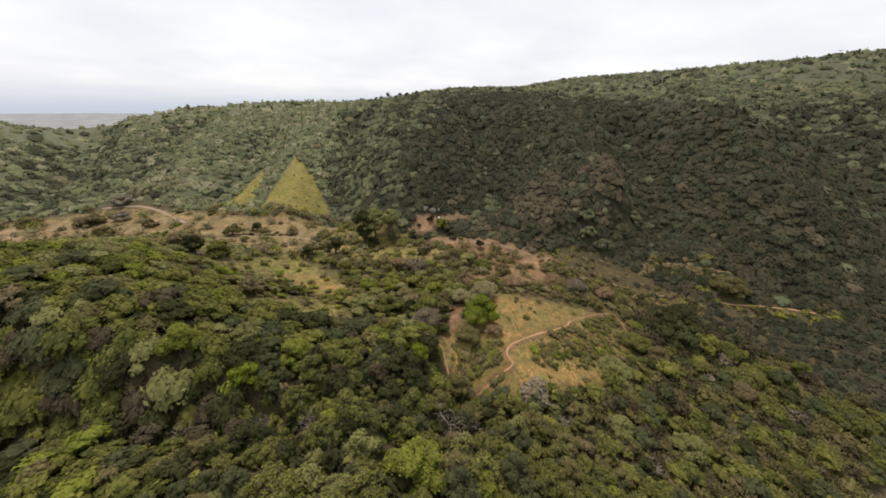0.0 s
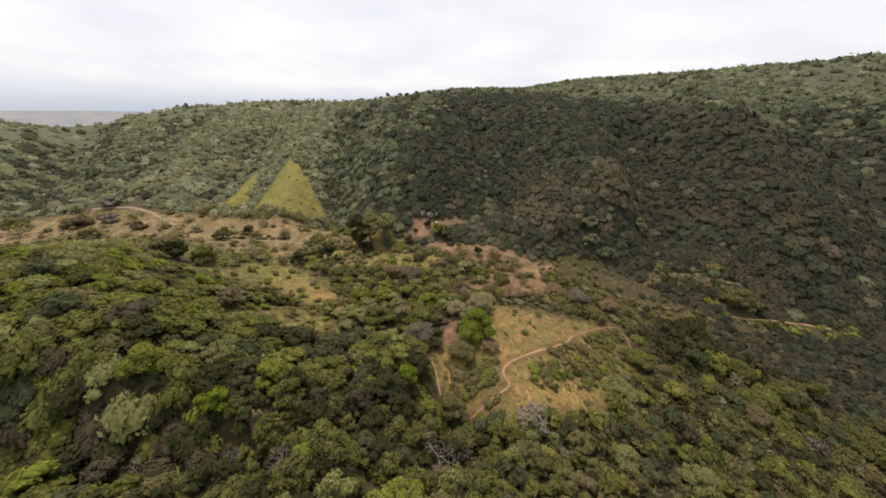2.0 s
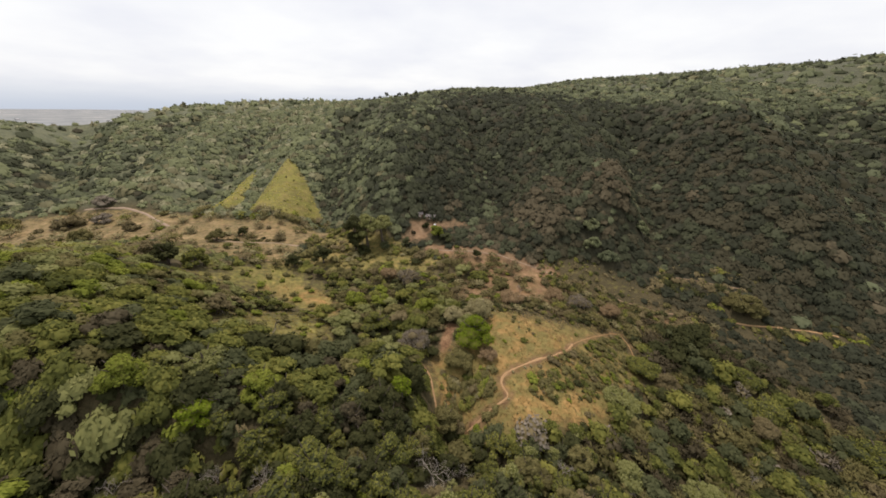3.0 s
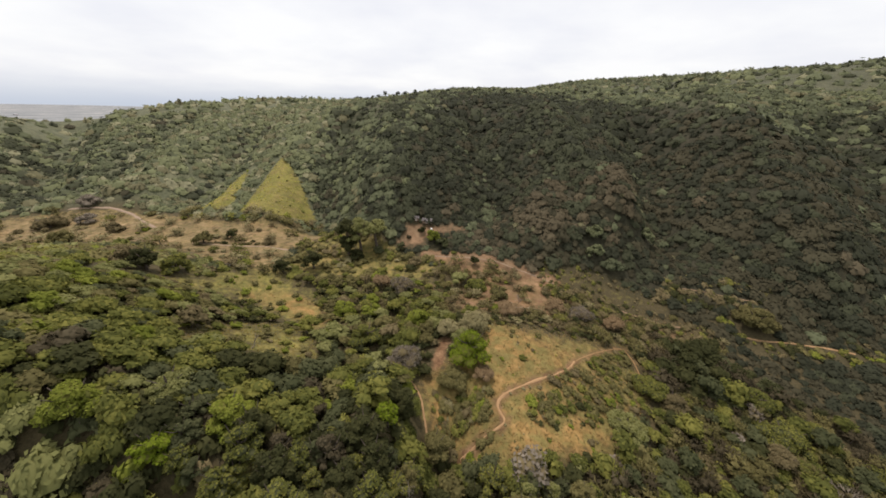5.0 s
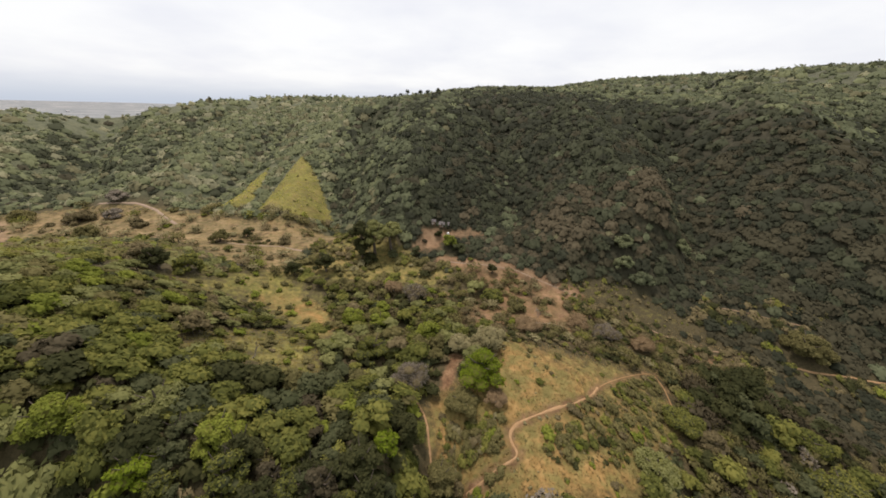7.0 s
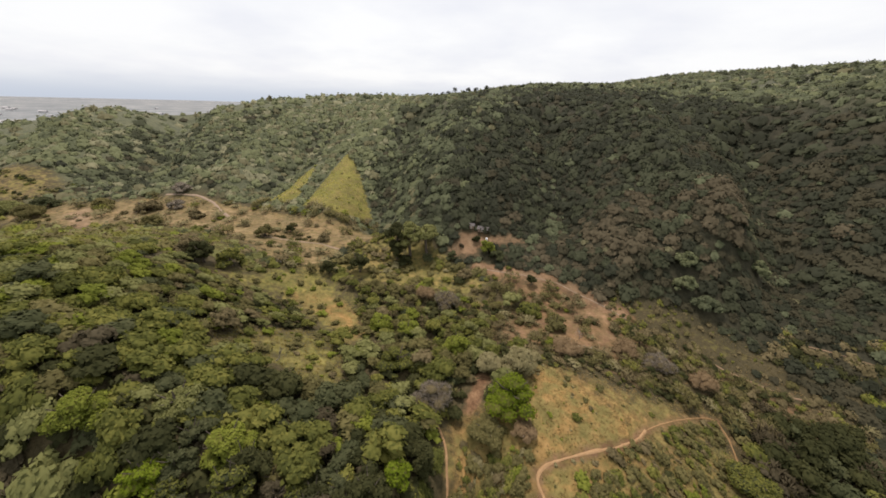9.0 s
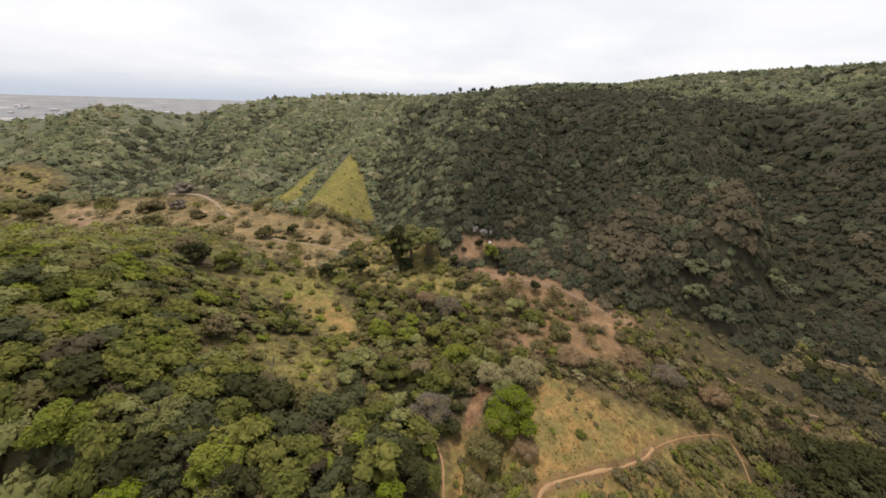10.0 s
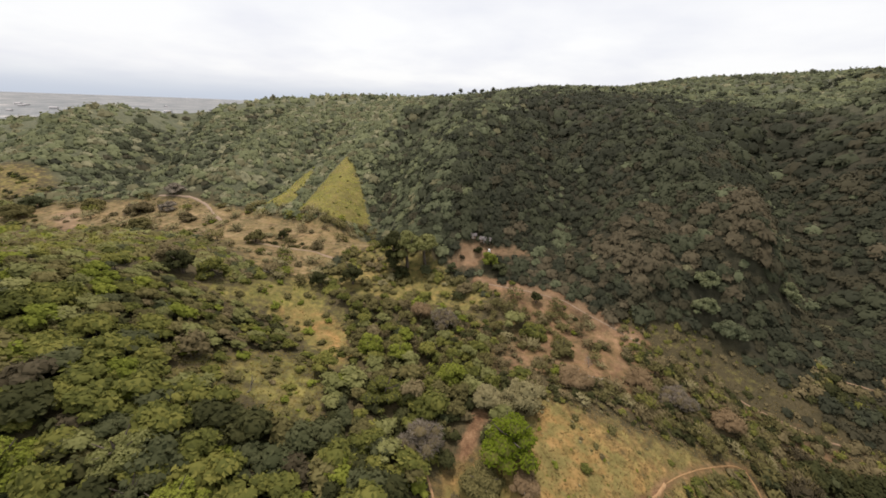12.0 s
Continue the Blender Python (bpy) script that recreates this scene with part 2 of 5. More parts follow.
TRACK_PALE = earth_material("pale_earth", (0.20, 0.145, 0.098), (0.29, 0.22, 0.155))


# ---- land form ----
KNOT_X = np.array([-640, -500, -420, -340, -250, -150, -70, 10, 90, 170, 300, 480.0])
FOOT_Y = [195.1, 195.8, 208.1, 175.8, 187.9, 199.3, 192.3, 144.0, 120.6, 98.4, 117.2, 126.3]        # where the long slope begins
CREST_Y = [354.1, 379.6, 328.5, 379.1, 555.0, 551.0, 302.0, 348.5, 381.2, 320.3, 464.3, 421.0]      # where it ends
CREST_Z = [25.8, 40.3, 43.0, 53.7, 73.1, 72.0, 66.2, 75.7, 76.3, 72.7, 103.8, 122.1]
PLATEAU = [-0.101, -0.1, -0.103, -0.098, -0.022, -0.003, 0.062, 0.063, 0.074, 0.071, 0.074, 0.039]      # how the land climbs or falls behind the crest
# rises and hollows: height, x, y, half width, half depth
NEAR_RISE = (17.0, -22.7, 24.4, 57.5, 30.4)
PATH_KNOLL = (12.0, 24.2, 89.6, 34.2, 35.3)
WOOD_DIP = (-9.4, 6.5, 59.5, 8.8, 13.9)
MEADOW_DIP = (-7.8, -57.4, 106.0, 24.2, 17.0)
PATH_HOLLOW = (6.6, -7.8, 63.8, 6.2, 10.5)
# lines of gullies (below zero) and spurs on the long slope: from, to, height, half width
FOLDS = [((-252, 215), (-345, 345), -19, 24), ((-300, 180), (-430, 330), 9, 26), ((-62, 188), (-66, 262), -12, 15), ((-26, 175), (-20, 245), 9, 16), ((-80, 39.5), (-31, 43.5), -7, 6.5),
         ((-93, 190), (-104, 236), 4.5, 13), ((-119, 192), (-123, 230), 3.5, 8), ((28, 180), (22, 262), -12, 14), ((78, 165), (64, 250), 11, 16),
         ((105, 160), (122, 240), -14, 14), ((150, 140), (170, 250), 12, 18), ((205, 130), (245, 240), -12, 20), ((-170, 205), (-185, 300), 7, 18), ((50, 156), (48, 172), 7, 13), ((84, 160), (86, 174), 7, 9), ((-205, 215), (-235, 330), -8, 16), ((-138, 205), (-150, 300), -6, 14)]


def folds(x, y):
    total = 0
    for (ax, ay), (bx, by), high, wide in FOLDS:
        t = np.clip(((x - ax) * (bx - ax) + (y - ay) * (by - ay)) / ((bx - ax) ** 2 + (by - ay) ** 2), 0, 1)
        total = total + high * np.exp(-((x - ax - t * (bx - ax)) ** 2 + (y - ay - t * (by - ay)) ** 2) / wide ** 2)
    return total


def along(x, knots):
    return sum(np.interp(x + d, KNOT_X, knots) for d in (-30, -15, 0, 15, 30)) / 5


def rise(x, y, h):
    return h[0] * np.exp(-((x - h[1]) / h[3]) ** 2 - ((y - h[2]) / h[4]) ** 2)


def west_hill(x, y):
    q = ((x + 110.3) / 77.2) ** 2 + ((y - 58.7) / np.where(y > 58.7, 65.2, 23.6)) ** 2
    return 27.7 * np.exp(-q ** 1.3)


def wave(x, y):
    """Small unevenness of the land."""
    return (np.sin(x * 0.11 + 1.3 * np.sin(y * 0.05)) * np.sin(y * 0.09 + 0.8) + 0.6 * np.sin(x * 0.23 + y * 0.17) * np.sin(y * 0.21 - x * 0.07))


def ground_z(x, y):
    x, y = np.asarray(x, float), np.asarray(y, float)
    foot, crest, top = along(x, FOOT_Y), along(x, CREST_Y), along(x, CREST_Z)
    u = (y - foot) / (crest - foot)
    us = np.logaddexp(0, 14 * np.clip(u, -4, 4)) / 14
    s = np.where(u > 1, 1.0, 1 - np.maximum(1 - us, 0) ** 2.18)
    yy = np.clip(y, 0, foot + 20)
    low = -6.83 - 8.71 * np.tanh((x - 11.8) / 67.9) + 0.046 * (yy - 100) + west_hill(x, yy)
    low = low + sum(rise(x, yy, h) for h in (NEAR_RISE, PATH_KNOLL, WOOD_DIP, MEADOW_DIP, PATH_HOLLOW))
    z = low + (top - low) * s + folds(x, y)
    z = z + along(x, PLATEAU) * np.logaddexp(0, np.clip(y - crest, -600, 900) / 40) * 40
    z = z + 0.35 * wave(x, y) + 7.0 * s * (1 - s) * wave(x * 0.45, y * 0.3)
    far = np.hypot(x, y)
    start = np.where(x < -150, 640, 900)
    k = np.clip((far - start) / 460, 0, 1)
    k = k * k * (3 - 2 * k)
    return z * (1 - k) + k * (2 + 0.0045 * np.clip(far - 1000, 0, 4000))


# ---- land cover: outlines on the plan ----
KNOLL_GRASS = [(16, 100), (22, 101), (40, 102), (52, 103.5), (63, 106), (65.5, 99), (64, 91), (60, 84), (55, 78), (45.5, 69.5), (37, 64), (25.5, 62), (17.7, 61.5), (9, 63), (1.5, 70), (-0.5, 79), (5, 83), (13, 88)]
SPUR_EARTH = [(-8, 150), (-6, 153), (15, 149), (27, 146), (38, 140), (49, 132), (52, 124), (50, 116), (44, 110), (33, 110), (25, 112), (14, 107), (3, 104), (6, 116), (9, 127), (14, 132), (5, 142)]
SPUR_GRASS = [(43, 134.5), (50, 130.5), (60, 125.5), (72, 121), (84, 118.5), (100, 111), (97, 105), (84, 107), (70, 111), (58, 112), (44, 110)]
GREEN_STRIP = [(43, 141), (53, 140), (64, 138), (73, 133), (78, 129), (89, 124), (84, 120.5), (72.5, 122.5), (60, 127), (50, 132), (44, 137)]
VALLEY_FIELD = [(-200, 136), (-235, 131), (-254, 144), (-247, 160), (-222, 163), (-205, 174), (-185, 181), (-167, 182), (-125, 181), (-101, 179), (-74, 182), (-48, 177), (-48, 167), (-60, 154), (-62, 141), (-60, 128), (-74, 124), (-91, 131), (-125, 146), (-152, 145)]
YELLOW_GRASS = [(-86, 104), (-79, 115), (-72, 127), (-64, 133), (-58, 130), (-48, 124), (-35, 112), (-29, 100), (-37, 95), (-50, 104), (-61, 110), (-71, 104)]
ORANGE_GRASS = [(-63, 112), (-58, 117), (-46, 118), (-37, 112.5), (-30.5, 102), (-32, 94.5), (-42, 104), (-53.5, 110.5)]
MEADOW = [(-54, 74), (-54, 82), (-51, 88.5), (-43.5, 97), (-36, 98), (-30, 90), (-25, 83), (-24, 77), (-30, 74.5), (-36, 74.5), (-44, 76.5), (-49, 73.5)]
BIG_FACE = [(-100, 231), (-105, 186), (-84, 183), (-68, 192), (-86, 216)]
SMALL_FACE = [(-118.5, 224), (-129, 188), (-118, 185), (-113, 190), (-114.5, 206)]
HUT_YARD = [(-18, 156.5), (-13, 166), (-8, 167.5), (-2, 166), (8, 167), (15, 163.5), (5, 161.5), (-4, 160.5), (-5, 155.5), (-13, 154)]
FAR_FIELDS = [(-262, 148), (-256, 162), (-262, 176), (-282, 187), (-325, 178), (-345, 158), (-300, 146)]
SILT = [(-217, 146), (-217, 158), (-191, 142), (-188, 134)]
SOIL_STRIP = [(1.5, 82), (4.5, 82), (7, 93), (3.5, 95)]
GROVE = [(-62, 128), (-60, 158), (-48, 172), (-20, 157), (-8, 150), (4, 143), (-2, 134), (-20, 130), (-38, 128)]
KNOLL_SCRUB = [(25, 73.5), (37, 83), (43.6, 88), (54, 96), (62, 100), (64, 92), (58, 82), (50, 75), (43.5, 73.5), (33, 71), (26, 69.8)]
KNOLL_WEST = [(3, 65), (11, 63.5), (15.5, 69), (15.5, 75), (11, 76), (4, 75), (2.5, 70)]
HOLLOW = [(14, 101), (29, 103), (44, 102), (60, 107), (70, 104), (78, 107), (70, 112), (58, 113), (44, 111), (28, 110), (14, 107)]
PALE_PATCH = [(-142, 155), (-129, 155), (-121, 147), (-129, 146)]

MAIN_PATH = [(9, 64.6), (13.6, 66.6), (16.3, 67.8), (18.6, 68.6), (18.9, 69.8), (17.6, 71), (17.3, 73.2), (18.4, 74.6), (21.3, 76.1), (26, 78.5), (33, 82.3), (38.9, 86.8), (41.3, 90)]
UPPER_PATH = [(41.3, 90), (45, 93.3), (50, 97), (56, 100.3), (60, 102.3), (62.5, 102.6), (63.4, 99), (63, 94), (62.3, 91)]
WOOD_PATH = [(2.5, 64), (1.4, 69), (0, 74), (-2, 77), (-5, 80)]
FIELD_ROAD = [(-192, 181), (-171, 182), (-157, 179), (-143, 170), (-135, 166)]
BANK_TRACK = [(-101, 149), (-93, 150), (-85, 151), (-75, 153), (-65, 150), (-53, 148)]
EAST_TRACK = [(70, 121.5), (72.5, 120), (78, 118.2), (81.7, 116.6), (85, 115.6), (90, 115)]
BRANCH_TRACK = [(77.5, 118), (78.4, 114.5), (78.8, 109.5), (77.2, 104.5), (76, 101)]
FAR_TRACK = [(96, 130), (108, 127), (119, 124)]
LOW_TRACK = [(107.5, 110.6), (112, 109.4), (120.7, 108.6), (130, 107.2), (138, 104.5)]
RIM_PATH = [(-4, 149), (15, 147), (27, 145), (37, 138.5), (48, 132)]


def inside(x, y, outline):
    """Signed distance to an outline on the plan: positive inside."""
    pts = np.array(outline, float)
    best, odd = np.full(x.shape, 1e9), np.zeros(x.shape, bool)
    for a, b in zip(pts, np.roll(pts, -1, 0)):
        ab = b - a
        t = np.clip(((x - a[0]) * ab[0] + (y - a[1]) * ab[1]) / (ab @ ab), 0, 1)
        best = np.minimum(best, np.hypot(x - a[0] - t * ab[0], y - a[1] - t * ab[1]))
        if a[1] != b[1]:
            odd ^= ((a[1] > y) != (b[1] > y)) & (x < a[0] + (y - a[1]) * ab[0] / ab[1])
    return np.where(odd, best, -best)


def off_line(x, y, line):
    pts = np.array(line, float)
    best = np.full(x.shape, 1e9)
    for a, b in zip(pts[:-1], pts[1:]):
        ab = b - a
        t = np.clip(((x - a[0]) * ab[0] + (y - a[1]) * ab[1]) / (ab @ ab), 0, 1)
        best = np.minimum(best, np.hypot(x - a[0] - t * ab[0], y - a[1] - t * ab[1]))
    return best


def soft_in(x, y, outline, edge):
    return np.clip(0.5 + inside(x, y, outline) / (2 * edge), 0, 1)


def cover_at(x, y):
    """Shares of straw, bare earth and green-yellow grass; the rest is litter under trees."""
    straw = np.maximum.reduce([soft_in(x, y, KNOLL_GRASS, 5) * (1 - 0.42 * np.clip((x - 18) / 14, 0, 1) * np.clip((y - 82) / 12, 0, 1)), 0.95 * soft_in(x, y, ORANGE_GRASS, 4), 0.16 * soft_in(x, y, MEADOW, 6), 0.32 * soft_in(x, y, YELLOW_GRASS, 7), 0.60 * soft_in(x, y, VALLEY_FIELD, 6), 0.5 * soft_in(x, y, FAR_FIELDS, 8), 0.14 * soft_in(x, y, SPUR_GRASS, 5), 0.45 * soft_in(x, y, GROVE, 5), 0.6 * soft_in(x, y, SPUR_EARTH, 7), 0.3 * soft_in(x, y, HOLLOW, 5)])
    earth = np.maximum.reduce([0.6 * soft_in(x, y, SPUR_EARTH, 5), 0.8 * soft_in(x, y, HUT_YARD, 3), soft_in(x, y, SILT, 5), 0.42 * soft_in(x, y, VALLEY_FIELD, 6), soft_in(x, y, PALE_PATCH, 3), 0.9 * soft_in(x, y, SOIL_STRIP, 1.5), 0.62 * np.clip(1.5 - off_line(x, y, MAIN_PATH) / 1.5, 0, 1), 0.5 * np.clip(1.4 - off_line(x, y, UPPER_PATH) / 1.5, 0, 1), 0.95 * np.clip(1.6 - off_line(x, y - 0.8, RIM_PATH) / 2.2, 0, 1), 0.44 * soft_in(x, y, HOLLOW, 5), 0.46 * soft_in(x, y, SPUR_GRASS, 5)])
    grass = np.maximum.reduce([0.66 * soft_in(x, y, YELLOW_GRASS, 7), 0.58 * soft_in(x, y, MEADOW, 6), np.clip((inside(x, y, BIG_FACE) + 1.4) / 2, 0, 1), np.clip((inside(x, y, SMALL_FACE) + 1.4) / 2, 0, 1), 0.3 * soft_in(x, y, GREEN_STRIP, 4), 0.16 * soft_in(x, y, SPUR_GRASS, 5), 0.6 * soft_in(x, y, GROVE, 5), 0.4 * soft_in(x, y, FAR_FIELDS, 8), 0.40 * soft_in(x, y, VALLEY_FIELD, 6), 0.6 * soft_in(x, y, KNOLL_SCRUB, 5)])
    # scattered bare and grassy ground between the shrubs of the valley
    middle = np.exp(-((x - 5) / 45) ** 2 - ((y - 122) / 28) ** 2)
    east = np.exp(-((x - 85) / 45) ** 2 - ((y - 85) / 32) ** 2)
    straw = np.maximum(straw, np.maximum(0.42 * middle, 0.15 * east))
    far = np.hypot(x, y) > 700
    straw = np.where(far, 0.0, straw) * (1 - 0.45 * soft_in(x, y, KNOLL_SCRUB, 5))
    return straw, earth, grass


def lit_share(x, y):
    """Where the long slope's forest is coloured light green, as sunlit: in the west, and along the high edge in the
    east.
    """
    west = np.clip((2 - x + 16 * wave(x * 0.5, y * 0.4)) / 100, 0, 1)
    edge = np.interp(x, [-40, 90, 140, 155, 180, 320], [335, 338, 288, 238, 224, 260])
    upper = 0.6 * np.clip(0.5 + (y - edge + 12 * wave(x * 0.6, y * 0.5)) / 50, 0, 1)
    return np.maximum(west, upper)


def axis(marks):
    """Coordinates with the given steps between the given marks."""
    vals = []
    for (a, step), (b, _) in zip(marks[:-1], marks[1:]):
        vals.extend(np.arange(a, b, step))
    vals.append(marks[-1][0])
    return np.array(vals, float)


def ground_sheet():
    xs = axis([(-4850, 350), (-1400, 90), (-560, 12), (-240, 3), (-110, 1.6), (130, 3), (260, 14), (900, 90), (1400, 350), (4850, 1)])
    ys = axis([(-4850, 350), (-1400, 120), (-200, 20), (10, 1.6), (190, 3), (290, 9), (900, 90), (1400, 350), (4850, 1)])
    gx, gy = np.meshgrid(xs, ys)
    v = np.stack([gx.ravel(), gy.ravel(), ground_z(gx, gy).ravel()], 1)
    nx, ny = len(xs), len(ys)
    i = (np.arange(ny - 1)[:, None] * nx + np.arange(nx - 1)).ravel()
    f = np.stack([i, i + 1, i + nx + 1, i + nx], 1)
    me = bpy.data.meshes.new("ground")
    me.vertices.add(len(v))
    me.vertices.foreach_set("co", v.ravel().astype(np.float32))
    me.loops.add(f.size)
    me.loops.foreach_set("vertex_index", f.ravel().astype(np.int32))
    me.polygons.add(len(f))
    me.polygons.foreach_set("loop_start", np.arange(0, f.size, 4, dtype=np.int32))
    me.polygons.foreach_set("use_smooth", np.ones(len(f), bool))
    me.update(calc_edges=True)
    straw, earth, grass = cover_at(v[:, 0], v[:, 1])
    att = me.attributes.new("cover", "FLOAT_COLOR", "POINT")
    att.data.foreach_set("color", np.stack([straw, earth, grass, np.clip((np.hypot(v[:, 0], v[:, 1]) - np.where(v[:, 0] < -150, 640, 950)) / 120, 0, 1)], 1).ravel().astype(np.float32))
    att = me.attributes.new("understory", "FLOAT", "POINT")
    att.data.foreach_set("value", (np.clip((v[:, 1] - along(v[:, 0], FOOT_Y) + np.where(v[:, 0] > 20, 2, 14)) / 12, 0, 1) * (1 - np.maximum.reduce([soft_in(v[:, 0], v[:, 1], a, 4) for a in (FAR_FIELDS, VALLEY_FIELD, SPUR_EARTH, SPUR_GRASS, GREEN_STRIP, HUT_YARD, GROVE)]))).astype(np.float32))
    att = me.attributes.new("silt", "FLOAT", "POINT")
    att.data.foreach_set("value", np.maximum.reduce([soft_in(v[:, 0], v[:, 1], a, 8) for a in (VALLEY_FIELD, FAR_FIELDS, SILT, PALE_PATCH)] + [0.55 * soft_in(v[:, 0], v[:, 1], HUT_YARD, 3), 0.2 * soft_in(v[:, 0], v[:, 1], SPUR_EARTH, 4)] + [0.55 * np.clip(1.5 - off_line(v[:, 0], v[:, 1] - 1.0, RIM_PATH) / 1.6, 0, 1)]).astype(np.float32))
    att = me.attributes.new("lit_share", "FLOAT", "POINT")
    att.data.foreach_set("value", lit_share(v[:, 0], v[:, 1]).astype(np.float32))
    me.materials.append(GROUND)
    return tagged(new("ground", me), "rolling valley ground of dry grass, bare earth and leaf litter", "ground", kind="structure")


ground_sheet()


def resample(line, step):
    pts = np.array(line, float)
    d = np.r_[0, np.cumsum(np.hypot(*np.diff(pts, axis=0).T))]
    s = np.linspace(0, d[-1], max(3, int(d[-1] / step)))
    fine = np.stack([np.interp(s, d, pts[:, 0]), np.interp(s, d, pts[:, 1])], 1)
    for _ in range(4):
        fine[1:-1] = (fine[:-2] + 2 * fine[1:-1] + fine[2:]) / 4
    return fine


def earth_strip(name, line, width, mat, label, seed):
    """A worn track: a strip with a hollow middle and uneven edges, laid on the land."""
    rng = np.random.default_rng(seed)
    mid = resample(line, 0.6)
    way = np.gradient(mid, axis=0)
    way /= np.linalg.norm(way, axis=1)[:, None]
    side = np.stack([-way[:, 1], way[:, 0]], 1)
    n = len(mid)
    wob = 1 + 0.3 * np.convolve(rng.normal(size=n + 8), np.ones(9) / 3, "valid")[:n, None] * np.array([[1, 1]])
    across = np.array([-1.0, -0.62, 0, 0.62, 1.0])
    depth = np.array([-0.25, 0.14, 0.10, 0.14, -0.25])
    bm = bmesh.new()
    rows = []
    for k in range(n):
        row = []
        for a, dz in zip(across, depth):
            w = width / 2 * (wob[k, 0] if a < 0 else wob[n - 1 - k, 1])
            x, y = mid[k] + side[k] * a * w
            row.append(bm.verts.new((x, y, float(ground_z(x, y)) + dz)))
        rows.append(row)
    for r0, r1 in zip(rows[:-1], rows[1:]):
        for j in range(4):
            bm.faces.new((r0[j + 1], r0[j], r1[j], r1[j + 1]))
    me = bpy.data.meshes.new(name)
    bm.to_mesh(me)
    bm.free()
    for p in me.polygons:
        p.use_smooth = True
    me.materials.append(mat)
    return tagged(new(name, me), label, "footpath", kind="structure")


earth_strip("path_rim", RIM_PATH, 0.36, TRACK_PALE, "pale worn track along the rim of the bare spur", 9)
earth_strip("path_main", MAIN_PATH, 0.78, TRACK, "winding orange earth footpath worn through dry grass", 1)
earth_strip("path_upper", UPPER_PATH, 0.34, TRACK_WORN, "faint worn footpath climbing through dry grass and turning down", 2)
earth_strip("path_wood", WOOD_PATH, 0.55, TRACK, "narrow reddish earth footpath at the edge of the wood", 3)
earth_strip("road_field", FIELD_ROAD, 1.9, TRACK_PALE, "pale dirt road crossing the dry valley field", 4)
earth_strip("path_bank", BANK_TRACK, 1.3, TRACK_PALE, "pale earth track along the creek bank", 5)
earth_strip("path_east", EAST_TRACK, 0.42, TRACK_DUSTY, "earth track down the flank of the spur", 6)
earth_strip("path_branch", BRANCH_TRACK, 0.34, TRACK_DUSTY, "thin earth track turning down the flank of the spur", 10)
earth_strip("path_far", FAR_TRACK, 0.45, TRACK_DUSTY, "thin pale track below the wooded slope", 7)
earth_strip("path_low", LOW_TRACK, 0.75, TRACK, "reddish earth track in the valley bottom", 8)


# ---- plants: shapes as arrays ----
def icosa():
    t = (1 + 5 ** 0.5) / 2
    v = np.array([(-1, t, 0), (1, t, 0), (-1, -t, 0), (1, -t, 0), (0, -1, t), (0, 1, t), (0, -1, -t), (0, 1, -t), (t, 0, -1), (t, 0, 1), (-t, 0, -1), (-t, 0, 1)], float)
    f = [(0, 11, 5), (0, 5, 1), (0, 1, 7), (0, 7, 10), (0, 10, 11), (1, 5, 9), (5, 11, 4), (11, 10, 2), (10, 7, 6), (7, 1, 8)]
    f += [(3, 9, 4), (3, 4, 2), (3, 2, 6), (3, 6, 8), (3, 8, 9), (4, 9, 5), (2, 4, 11), (6, 2, 10), (8, 6, 7), (9, 8, 1)]
    return v / np.linalg.norm(v[0]), np.array(f)


ICO_V, ICO_F = icosa()
ICO_TOP = ICO_F[ICO_V[ICO_F][:, :, 2].max(axis=1) > -0.2]
OCTA_V = np.array([(1, 0, 0), (0, 1, 0), (-1, 0, 0), (0, -1, 0), (0, 0, 0.75), (0, 0, -0.75)], float)
OCTA_F = np.array([(0, 1, 4), (1, 2, 4), (2, 3, 4), (3, 0, 4), (1, 0, 5), (2, 1, 5), (3, 2, 5), (0, 3, 5)])


def unit(a):
    return a / np.maximum(np.linalg.norm(a, axis=-1, keepdims=True), 1e-9)


class Shape:
    """Vertices, triangles, vertex normals and material slots of a plant (or many), as arrays."""

    def __init__(self):
        self.v, self.f, self.n, self.m, self.t, self.count = [], [], [], [], [], 0

    def add(self, v, f, n, slot, tint=None):
        self.v.append(v)
        self.f.append(f + self.count)
        self.n.append(n)
        self.m.append(np.full(len(f), slot) if np.isscalar(slot) else slot)
        self.t.append(np.full(len(v), 0.5) if tint is None else (np.full(len(v), tint) if np.isscalar(tint) else tint))
        self.count += len(v)

    def merged(self):
        self.v, self.f, self.n, self.m, self.t = ([np.concatenate(a)] for a in (self.v, self.f, self.n, self.m, self.t))
        return self

    def mesh(self, name, mats):
        self.merged()
        v, f, n, m, t = self.v[0], self.f[0], self.n[0], self.m[0], self.t[0]
        me = bpy.data.meshes.new(name)
        me.vertices.add(len(v))
        me.vertices.foreach_set("co", v.ravel().astype(np.float32))
        me.loops.add(f.size)
        me.loops.foreach_set("vertex_index", f.ravel().astype(np.int32))
        me.polygons.add(len(f))
        me.polygons.foreach_set("loop_start", np.arange(0, f.size, 3, dtype=np.int32))
        me.polygons.foreach_set("use_smooth", np.ones(len(f), bool))
        me.polygons.foreach_set("material_index", m.astype(np.int32))
        me.update(calc_edges=True)
        for mat in mats:
            me.materials.append(mat)
        att = me.attributes.new("tint", "FLOAT", "POINT")
        att.data.foreach_set("value", t.astype(np.float32))
        me.normals_split_custom_set_from_vertices(unit(n).astype(np.float32))
        return me


